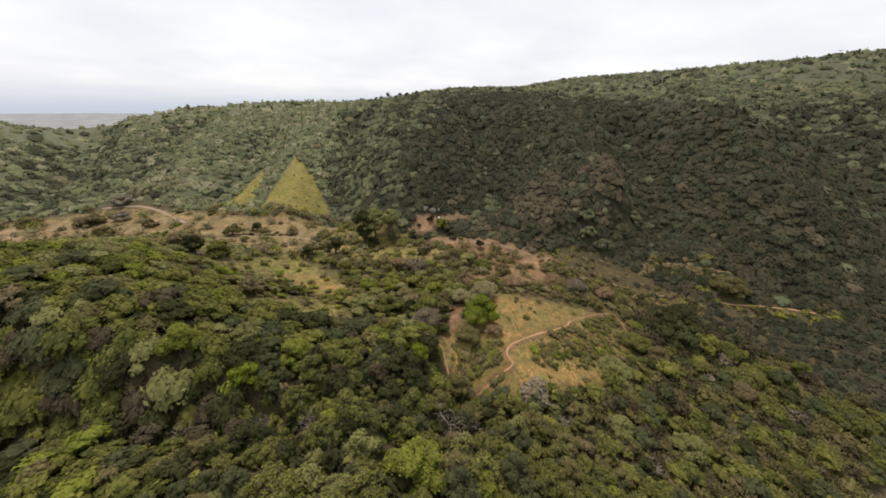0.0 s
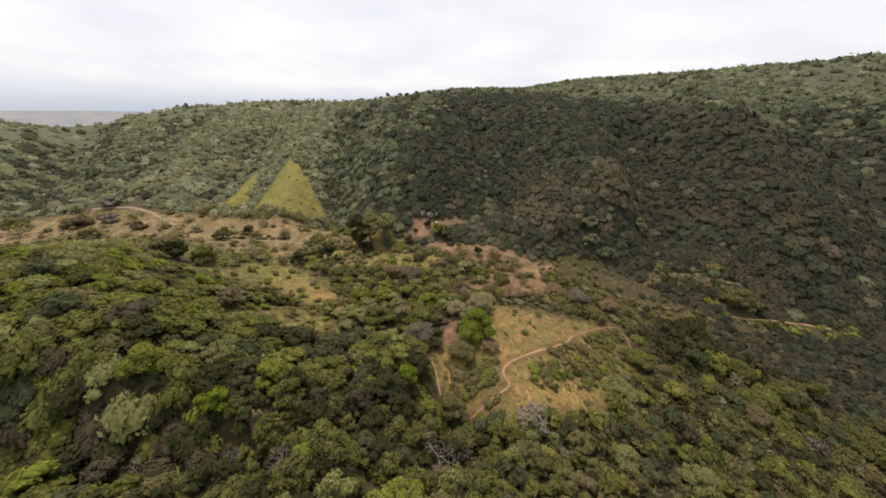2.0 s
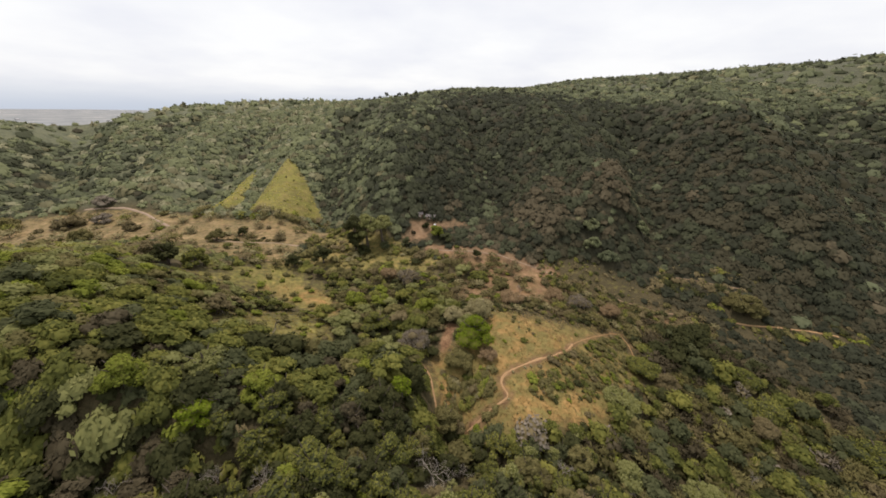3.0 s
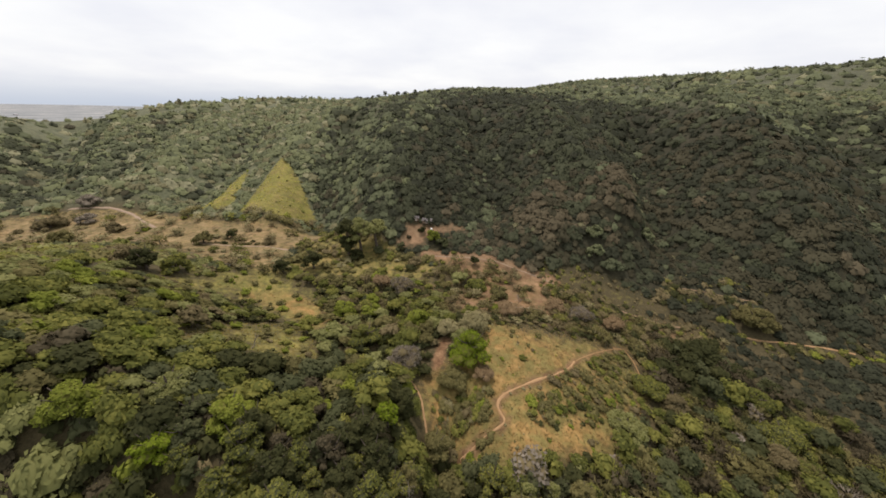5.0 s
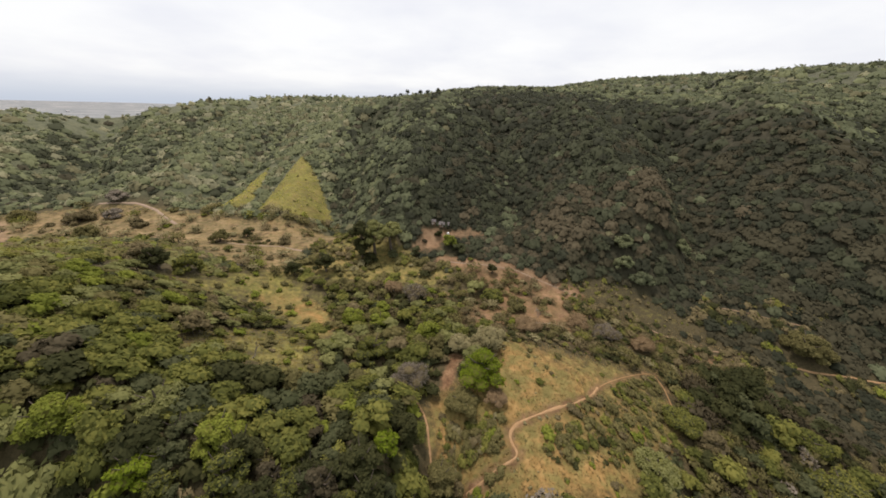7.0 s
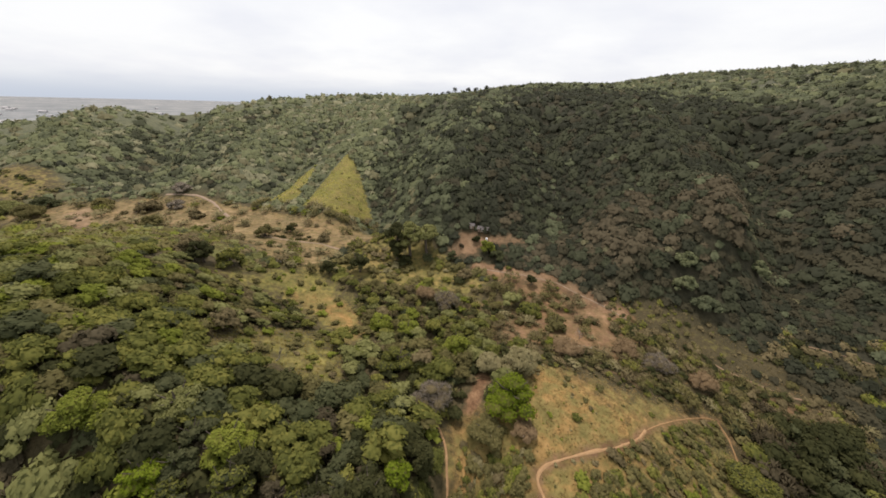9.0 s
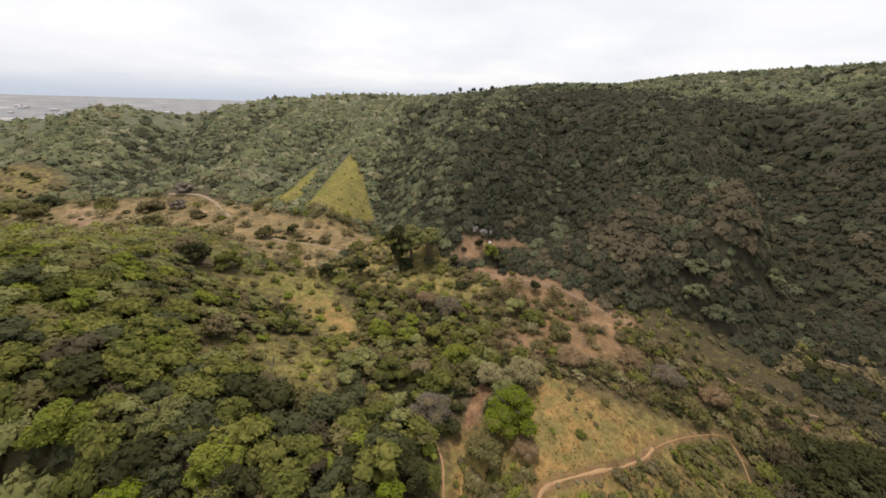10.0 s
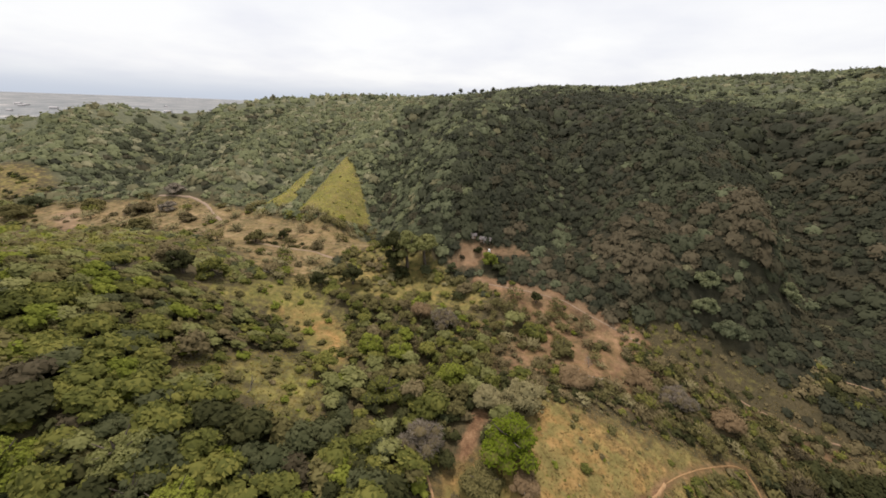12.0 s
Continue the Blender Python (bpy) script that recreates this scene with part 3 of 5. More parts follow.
def lobes_of(rng, radius, height, base, count, flat):
    """Rounded clumps that make up a crown: centres and radii."""
    k = np.arange(count)
    az = k * 2.39996 + rng.uniform(0, 6.28)
    up_share = np.sqrt((k + 0.3) / count)
    out = up_share * radius * rng.uniform(0.5, 0.86, count)
    z = base + height * (0.30 + 0.45 * (1 - (out / (0.86 * radius)) ** 2)) * rng.uniform(0.72, 1.2, count)
    c = np.stack([np.cos(az) * out, np.sin(az) * out, z], 1)
    size = radius * rng.uniform(0.42, 0.95, count) * (2.3 / count ** 0.5) * 0.72
    return c, size * flat ** 0, size * flat


def leaf_cards(rng, pos, out, size, slim, radial=False, crisp=False):
    """Folded diamond sprays of leaves at pos that face out, more or less."""
    n = len(pos)
    nor = unit(out * 0.75 + np.array([0, 0, 0.55]) + rng.normal(size=(n, 3)) * 0.5)
    tan = unit(np.cross(nor, rng.normal(size=(n, 3))))
    if radial:
        tan = unit(out + rng.normal(size=(n, 3)) * 0.4)
        nor = unit(np.cross(tan, rng.normal(size=(n, 3))))
    # each spray shows its upper side outwards
    nor = nor * np.where(np.sum(nor * (out * 0.5 + np.array([0, 0, 0.8])), axis=1, keepdims=True) < 0, -1.0, 1.0)
    bit = np.cross(nor, tan)
    ln = size * rng.uniform(0.65, 1.35, (n, 1))
    w = ln * slim * rng.uniform(0.75, 1.25, (n, 1))
    v = np.stack([pos + tan * ln * 0.5, pos + bit * w * 0.5 - nor * w * 0.18, pos - tan * ln * 0.5, pos - bit * w * 0.5 - nor * w * 0.18], 1).reshape(-1, 3)
    i = np.arange(n)[:, None] * 4
    f = np.concatenate([i + [0, 1, 2], i + [0, 2, 3]])
    nn = np.repeat(unit(out * 0.35 + nor * 0.95 + np.array([0, 0, 0.2])) if crisp else unit(out * 0.55 + nor * 0.25 + np.array([0, 0, 0.5])), 4, 0)
    return v, f, nn


def crown_shape(rng, radius, height, base, lobes, leaves, size, slim=0.62, flat=0.8, leaf_slot=0, core_slot=1, radial=False, fill=0.84, crisp=True, smooth=False):
    s = Shape()
    c, rx, rz = lobes_of(rng, radius, height, base, lobes, flat)
    if smooth:
        # a round crown that reaches down into its neighbours
        turn = rng.uniform(0, 6.283) + np.arange(lobes - 1) * 2.3
        c = np.concatenate([[(0, 0, 0.1)], np.stack([0.42 * np.cos(turn), 0.42 * np.sin(turn), rng.uniform(0.0, 0.3, lobes - 1)], 1)]) * radius
        rx = np.r_[0.78, rng.uniform(0.45, 0.62, lobes - 1)] * radius
        rz = rx * rng.uniform(0.8, 1.05, lobes)
    which = rng.choice(lobes, leaves * 2, p=rx ** 2 / np.sum(rx ** 2))
    d = unit(rng.normal(size=(leaves * 2, 3)) + np.array([0, 0, 0.45]))
    r = rng.uniform(0.84, 1.10, (leaves * 2, 1))
    pos = c[which] + d * np.stack([rx, rx, rz], 1)[which] * r
    keep = np.ones(len(pos), bool)
    for j in range(lobes):
        q = (pos - c[j]) / np.array([rx[j], rx[j], rz[j]])
        keep &= (np.linalg.norm(q, axis=1) > 0.80) | (which == j)
    idx = np.where(keep)[0][:leaves]
    v, f, n = leaf_cards(rng, pos[idx], unit(d[idx]), size, slim, radial, crisp)
    if smooth:
        n = unit(n + np.repeat(unit(d[idx] * 0.6 + np.array([0, 0, 0.5])), 4, 0))
    s.add(v, f, n, leaf_slot)
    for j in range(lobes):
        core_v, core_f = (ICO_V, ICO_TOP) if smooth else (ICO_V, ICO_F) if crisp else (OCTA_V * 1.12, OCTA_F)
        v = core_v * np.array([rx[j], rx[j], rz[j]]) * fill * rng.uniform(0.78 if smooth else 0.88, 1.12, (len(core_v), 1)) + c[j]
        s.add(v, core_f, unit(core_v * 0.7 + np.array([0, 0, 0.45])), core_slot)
    return s


def tube(pts, radii, sides):
    """A tapered tube along points."""
    pts, n = np.array(pts, float), len(pts)
    way = unit(np.gradient(pts, axis=0))
    a = unit(np.cross(way, np.array([0.31, 0.87, 0.38])))
    b = np.cross(way, a)
    ang = np.arange(sides) * 2 * np.pi / sides
    ring = np.cos(ang)[None, :, None] * a[:, None] + np.sin(ang)[None, :, None] * b[:, None]
    v = (pts[:, None] + ring * np.array(radii)[:, None, None]).reshape(-1, 3)
    i, j = np.meshgrid(np.arange(n - 1), np.arange(sides), indexing="ij")
    p, q = (i * sides + j).ravel(), (i * sides + (j + 1) % sides).ravel()
    f = np.concatenate([np.stack([p, q, q + sides], 1), np.stack([p, q + sides, p + sides], 1)])
    return v, f, ring.reshape(-1, 3)


def trunk_shape(rng, height, radius, limbs, reach, sides=6):
    s = Shape()
    lean = rng.normal(size=2) * 0.05 * height
    top = np.array([lean[0], lean[1], height])
    fork = top * 0.62
    s.add(*tube([(0, 0, -0.4), fork * 0.5 + np.array([0.05, 0, 0]), fork, top], [radius * 1.25, radius, radius * 0.8, radius * 0.3], sides), 0)
    for k in range(limbs):
        az = k * 6.283 / limbs + rng.uniform(-0.5, 0.5)
        tip = fork + np.array([np.cos(az) * reach, np.sin(az) * reach, height * rng.uniform(0.28, 0.5)])
        bend = (fork + tip) / 2 + np.array([0, 0, -0.08 * height])
        s.add(*tube([fork, bend, tip], [radius * 0.55, radius * 0.4, radius * 0.14], max(3, sides - 2)), 0)
    return s


def bare_shape(rng, height, spread, depth=4, sides=3):
    """A leafless tree: limbs that fork again and again."""
    s = Shape()

    def grow(at, way, length, radius, level):
        tip = at + way * length
        bend = at + way * length * 0.5 + rng.normal(size=3) * length * 0.06
        s.add(*tube([at, bend, tip], [radius, radius * 0.82, radius * 0.62], 5 if level > 2 else sides), 0)
        if level == 0:
            return
        for k in range(3 if level > 1 else 4):
            side = unit(np.cross(way, rng.normal(size=3)))
            nxt = unit(way * rng.uniform(0.55, 0.9) + side * spread * rng.uniform(0.7, 1.2) + np.array([0, 0, 0.18]))
            grow(tip if k else bend, nxt, length * rng.uniform(0.58, 0.80), radius * 0.58, level - 1)

    grow(np.array([0, 0, -0.3]), unit(np.array([0.05, 0.03, 1.0])), height * 0.30, height * 0.022, depth)
    return s


# ---- woods ----
rng = np.random.default_rng(11)
MATS = [LEAF_GREEN, LEAF_DARK, LEAF_OLIVE, LEAF_LIME, LEAF_DRY, TWIG_GREY, LEAF_PALE, LEAF_LIGHT, BARK, LEAF_DUSKY, LEAF_DEEP, LEAF_VIVID, SLOPE_LIGHT, SLOPE_GREEN, SLOPE_DEEP, SLOPE_DARK, SLOPE_DUSKY, SLOPE_OLIVE, SLOPE_BROWN, SLOPE_MID]
GREEN, DARK, OLIVE, LIME, DRY, GREY, PALE, LIGHT, WOOD, DUSKY, DEEP, VIVID, S_LIGHT, S_GREEN, S_DEEP, S_DARK, S_DUSKY, S_OLIVE, S_BROWN, S_MID = range(20)


def part(name, mesh, parent, label=""):
    ob = new(name, mesh)
    ob.parent = parent
    return tagged(ob, label)


def make_variants(lobes, leaves, size, base=0.55, twiggy=False, crisp=False, kinds=6, smooth=False):
    made = []
    for k in range(kinds):
        r = np.random.default_rng(100 + k)
        s = crown_shape(r, 1.0, 1.0 + 0.18 * (k % 3), base, lobes, leaves, size, 0.2 if twiggy else 0.62, ((0.62, 0.5, 0.75) if crisp else (0.8, 0.65, 0.95))[k % 3], radial=twiggy, fill=0.5 if twiggy else 0.86 if smooth else 0.84, crisp=crisp, smooth=smooth)
        v, f, n = tube([(0, 0, -0.2), (0.02, 0.01, 0.5), (0.03, 0.02, 1.1)], [0.075, 0.06, 0.03], 3)
        if not smooth:
            s.add(v, f, n, 2)
        made.append(s.merged())
    return made


def scatter(x0, x1, y0, y1, step, r):
    gx, gy = np.meshgrid(np.arange(x0, x1, step), np.arange(y0, y1, step * 0.87))
    gx = gx + (np.arange(gx.shape[0]) % 2)[:, None] * step / 2
    x, y = gx.ravel(), gy.ravel()
    return x + r.uniform(-0.4, 0.4, len(x)) * step, y + r.uniform(-0.4, 0.4, len(x)) * step


# trees that stand out by themselves: x, y, crown radius, height, kind, label
HILL_TREES = [
    (11.4, 85.3, 6.8, 8.2, VIVID, "broad bright green shade tree standing on dry grass"),
    (7.6, 78.6, 4.6, 4.0, OLIVE, "dusty olive low spreading bush beside the green shade tree"),
    (-5.4, 61.5, 2.9, 6.5, VIVID, "bright lime green tree at the edge of the wood"),
    (-2.6, 67.0, 2.6, 9.0, DARK, "tall dark green tree above the footpath"),
    (3.6, 64.5, 4.4, 7.5, OLIVE, "olive tree with clustered leaf tufts beside the path"),
    (-31.6, 57.2, 5.0, 7.0, LIME, "bright green tree rising from the hillside canopy"),
    (-38.6, 50.7, 3.2, 6.0, VIVID, "yellow-green flowering tree in the hillside canopy"),
    (-43.0, 60.0, 4.6, 6.0, LIGHT, "wide light green tree in the hillside canopy"),
    (-51.5, 53.0, 4.8, 6.5, LIME, "wide lime green tree in the hillside canopy"),
    (-4.7, 36.5, 5.8, 8.0, LIME, "large bright green tree with a domed crown"),
    (-16.0, 91.0, 5.6, 7.0, GREEN, "broad soft green tree in the valley wood"),
]
VALLEY_TREES = [
    (-37.8, 150.5, 4.8, 17.0, DARK, "tall dark evergreen tree of the valley grove"),
    (-32.8, 152.5, 7.2, 16.4, LIGHT, "tall light green tree of the valley grove"),
    (-26.2, 154.5, 6.6, 14.9, LIGHT, "tall round-crowned light green tree of the valley grove"),
    (-47.6, 135.3, 5.0, 10.0, DARK, "dense dark tree beside the yellow grass"),
    (-57.1, 129.5, 3.4, 6.5, DARK, "small dark tree beside the yellow grass"),
    (-3.0, 100.0, 4.2, 7.0, LIME, "light green flat-topped tree by the clearing"),
    (-18.1, 105.5, 3.6, 6.0, LIME, "light green tree in the mixed valley wood"),
    (-27.0, 106.0, 4.2, 6.0, LIME, "pale green spreading tree at the meadow edge"),
    (-0.9, 157.6, 3.8, 6.0, LIME, "bright green tree below the hut"),
    (-33.5, 147.5, 3.4, 6.0, DARK, "dark bush under the trees of the valley grove"),
    (-24.5, 150.0, 2.8, 5.0, DEEP, "deep green bush under the trees of the valley grove"),
    (-14.8, 152.6, 2.4, 4.6, DEEP, "small deep green tree at the edge of the yard"),
    (-6.4, 162.2, 1.9, 3.4, DARK, "small dark bush beside the yard"),
    (3.2, 154.4, 3.4, 4.6, DEEP, "deep green bush below the hut"),
    (-12.2, 159.0, 1.1, 1.5, DUSKY, "small dark brown bush on the bare yard"),
    (-8.4, 144.0, 3.4, 4.0, DRY, "purplish leafless bush on the spur rim"),
    (16.5, 127.0, 4.6, 4.0, GREEN, "low green bush on the bare spur"),
    (17.1, 142.5, 1.8, 4.5, DARK, "narrow dark tree on the bare spur"),
]
EAST_TREES = [
    (48.0, 72.9, 5.0, 5.0, LIGHT, "pale green dome-shaped tree below the path"),
    (91.9, 77.3, 6.4, 5.5, GREEN, "wide green tree among grey scrub"),
    (92.7, 87.8, 5.0, 5.0, GREEN, "green tree in the scrub hollow"),
    (112.4, 115.0, 7.4, 8.0, OLIVE, "large olive round tree beside the valley track"),
    (40.5, 54.2, 3.8, 5.5, LIGHT, "light green leafy tree in the lower wood"),
    (56.7, 53.4, 4.6, 5.5, LIGHT, "light green spreading tree in the lower wood"),
    (109.0, 65.1, 7.0, 6.0, GREEN, "wide green tree above the creek"),
    (85.8, 71.8, 4.6, 5.0, DRY, "brown-grey half-leafless dome-shaped tree in the scrub"),
    (61.7, 87.3, 5.4, 5.0, GREEN, "soft green spreading tree below the knoll"),
    (67.0, 84.0, 4.4, 4.6, DRY, "brown dry tree below the knoll"),
    (67.6, 150.0, 4.2, 5.5, S_GREEN, "soft green tree low on the long slope"),
    (91.5, 152.5, 3.6, 5.5, S_GREEN, "small soft green tree low on the long slope"),
    (66.4, 143.8, 4.4, 4.6, S_GREEN, "flat soft green tree behind the spur"),
    (72.3, 138.6, 5.0, 4.4, S_MID, "wide dusty green tree behind the spur"),
    (24.5, 122.0, 4.0, 5.0, OLIVE, "dark olive tree on the bare spur"),
    (49.1, 122.1, 2.0, 4.5, OLIVE, "small stiff-branched tree on the bare spur"),
]
FIELD_TREES = [
    (-87.0, 107.0, 5.0, 9.0, DARK, "dark tree at the end of the near hill"),
    (-82.5, 112.5, 4.8, 8.0, GREEN, "round green tree at the foot of the near hill"),
    (-94.0, 109.0, 4.4, 7.0, DRY, "brown half-leafless tree at the end of the near hill"),
    (-101.0, 149.9, 4.6, 6.0, OLIVE, "thin-crowned tree standing in the dry field"),
    (-94.7, 159.3, 2.6, 5.0, DARK, "dark small tree in the dry field"),
    (-149.9, 161.0, 4.0, 4.4, DRY, "grey-brown shrub clump in the dry field"),
    (-158.8, 146.0, 6.0, 6.0, OLIVE, "low olive shrub clump in the dry field"),
    (-181.5, 162.0, 7.0, 6.0, DRY, "soft brown leafless shrub dome in the valley field"),
    (-211.4, 161.0, 5.5, 4.5, OLIVE, "olive shrub clump beside the silty ground"),
    (-231.0, 141.5, 8.0, 7.0, OLIVE, "broad dusty green tree clump at the field edge"),
    (-240.0, 152.5, 7.0, 6.5, DEEP, "dark green tree clump at the field edge"),
    (-252.5, 144.5, 7.5, 6.0, LIGHT, "pale green tree at the edge of the small fields"),
    (-170.0, 168.0, 5.0, 5.5, GREY, "grey leafless tree in the valley field"),
    (-183.0, 184.5, 6.0, 6.0, GREY, "grey leafless tree at the field edge"),
]
SINGLE_TREES = HILL_TREES + VALLEY_TREES + EAST_TREES + FIELD_TREES
# x, y, crown radius, height, look, label
TWIG_DOMES = [
    (-4.8, 82.0, 4.7, 7.5, "grey", "grey leafless domed tree beside the footpath"),
    (13.5, 96.0, 5.2, 6.5, "pale", "pale grey-green dome-shaped tree behind the shade tree"),
    (6.0, 95.0, 4.0, 5.0, "pale", "pale dry tree behind the shade tree"),
    (14.6, 79.4, 3.0, 2.4, "brown", "low smooth brown leafless bush in the dry grass"),
    (-10.5, 124.0, 5.0, 6.0, "grey", "grey-brown leafless tree in the valley wood"),
    (-19.0, 127.0, 4.4, 5.5, "brown", "soft brown leafless tree in the valley wood"),
    (26.0, 109.5, 4.6, 4.2, "brown", "brown leafless bush at the edge of the bare spur"),
    (52.0, 114.5, 4.2, 3.6, "grey", "grey leafless bush on the flank of the spur"),
    (63.0, 112.5, 4.4, 3.6, "brown", "brown leafless bush on the flank of the spur"),
    (44.0, 117.5, 4.0, 3.4, "brown", "wide brown leafless bush on the flank of the spur"),
]
BARE_TREES = [
    (1.2, 49.5, 10.0, 0.85, "bleached leafless tree with spreading branches"),
    (7.5, 54.5, 6.5, 0.8, "bleached leafless tree among green crowns"),
    (-33.0, 44.5, 6.5, 0.75, "dead white-branched tree in the hillside canopy"),
    (-46.0, 41.0, 5.5, 0.8, "dead pale-branched tree in a dark hollow"),
    (-24.0, 42.0, 6.0, 0.8, "dead pale-branched tree among green crowns"),
    (26.4, 52.5, 5.5, 0.8, "leafless tree in the lower wood"),
    (72.0, 58.0, 5.5, 0.8, "leafless pale tree in the lower wood"),
    (31.0, 118.0, 4.5, 0.7, "leafless small tree on the bare spur"),
    (-40.5, 79.0, 6.5, 0.35, "dead pale trunk leaning in the meadow scrub"),
]
STANDING = np.array([(t[0], t[1], t[2]) for t in SINGLE_TREES] + [(t[0], t[1], t[2]) for t in TWIG_DOMES] + [(t[0], t[1], t[2] * 0.5) for t in BARE_TREES])


def open_share(x, y):
    o = np.maximum.reduce([soft_in(x, y, a, 1.5) for a in (KNOLL_GRASS, SPUR_EARTH, SPUR_GRASS, YELLOW_GRASS, ORANGE_GRASS, BIG_FACE, SMALL_FACE, HUT_YARD, SILT, PALE_PATCH, SOIL_STRIP)] +
                          [soft_in(x, y, VALLEY_FIELD, 5), soft_in(x, y, FAR_FIELDS, 6), soft_in(x, y, MEADOW, 3.5), soft_in(x, y, GREEN_STRIP, 2), 0.75 * soft_in(x, y, GROVE, 5), 0.95 * soft_in(x, y, HOLLOW, 2)])
    for line, half in ((MAIN_PATH, 2.5), (UPPER_PATH, 2.2), (WOOD_PATH, 1.8), (FIELD_ROAD, 4.0), (EAST_TRACK, 2.5), (RIM_PATH, 2.6), (FAR_TRACK, 1.6), (LOW_TRACK, 1.6)):
        o = np.maximum(o, off_line(x, y, line) < half)
    o = np.maximum(o, off_line(x, y + 2.2, LOW_TRACK) < 3.2)
    for face in (BIG_FACE, SMALL_FACE):
        o = np.maximum(o, inside(x, y, face) > -1.9)
    return o


def clear_of_singles(x, y, share=0.85):
    d = np.hypot(x[:, None] - STANDING[:, 0], y[:, None] - STANDING[:, 1])
    return np.all(d > STANDING[:, 2] * share + 0.6, axis=1)


def in_sight(x, y):
    """The stretch of land that the flight looks over."""
    az = np.degrees(np.arctan2(-x, y + 12))
    crest = along(x, CREST_Y)
    return (az > -58) & (az < 72) & (y > 14) & np.where(x < -120, (y < crest + 22) & (np.hypot(x, y) < 640), np.hypot(x, y) < 930)


def shares(**odds):
    """Shares of the leaf kinds, by name, in the order of the materials."""
    names = ("green", "dark", "olive", "lime", "dry", "grey", "pale", "light", "wood", "dusky", "deep", "vivid", "s_light", "s_green", "s_deep", "s_dark", "s_dusky", "s_olive", "s_brown", "s_mid")
    v = np.array([odds.get(k, 0.0) for k in names])
    return v / v.sum()


def pick_kinds(r, table, draw=None):
    cut = np.cumsum(table, axis=1)
    draw = r.uniform(size=len(cut)) if draw is None else draw
    return np.minimum((draw[:, None] > cut).sum(1), S_MID)


def stands(x, y, r, loose):
    """Even numbers from 0 to 1 that neighbours share, as trees of a kind stand together."""
    v = wave(x * 2.1, y * 1.6) + 0.8 * wave(x * 4.3 + 9, y * 3.1) + loose * r.normal(size=len(x))
    return (np.argsort(np.argsort(v)) + 0.5) / len(x)


def woodland(name, label, x, y, radius, kinds, lobes, leaves, size, seed, base=0.55, tall=(0.75, 1.15), twiggy=False, crisp=False, smooth=False):
    """Many trees as one joined mesh."""
    r = np.random.default_rng(seed)
    var = make_variants(lobes, leaves, size, base, twiggy, crisp, 8, smooth)
    z = ground_z(x, y)
    tint = stands(x + 31, y, r, 0.7) if smooth else r.uniform(size=len(x))
    # crowns lie along the slope that they stand on
    lean_in = 0.4 if smooth else 0.85
    tilt_x, tilt_y = (lean_in * (ground_z(x + 2, y) - ground_z(x - 2, y)) / 4, lean_in * (ground_z(x, y + 2) - ground_z(x, y - 2)) / 4)
    tilt_x, tilt_y = np.clip(tilt_x, -0.5, 0.5), np.clip(tilt_y, -0.65, 0.65)
    whole = Shape()
    for i in range(len(x)):
        a = var[r.integers(len(var))]
        kind, sc, ang, high = kinds[i], radius[i], r.uniform(0, 6.283), r.uniform(*tall)
        rot = np.array([(math.cos(ang), -math.sin(ang), 0), (math.sin(ang), math.cos(ang), 0), (0, 0, 1)])
        v = (a.v[0] * np.array([1, 1, high])) @ rot.T * sc
        v[:, 2] += v[:, 0] * tilt_x[i] + v[:, 1] * tilt_y[i]
        v = v + np.array([x[i], y[i], z[i]])
        nor = a.n[0] @ rot.T
        nor = nor - np.array([tilt_x[i], tilt_y[i], 0]) * np.maximum(nor[:, 2:], 0) * 0.7
        if smooth:
            nor = unit(nor) * 0.6 + unit(np.array([-tilt_x[i], -tilt_y[i], 1.0])) * 0.55
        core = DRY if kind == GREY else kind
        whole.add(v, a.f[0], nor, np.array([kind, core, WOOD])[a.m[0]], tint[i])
    return tagged(new(name, whole.mesh(name, MATS)), label, "woods", kind="stuff")


def blend(p, other, k):
    return p * (1 - k) + other * k


def spot(x, y, cx, cy, rx, ry, power=2):
    return np.exp(-(np.abs(x - cx) / rx) ** power - (np.abs(y - cy) / ry) ** power)[:, None]


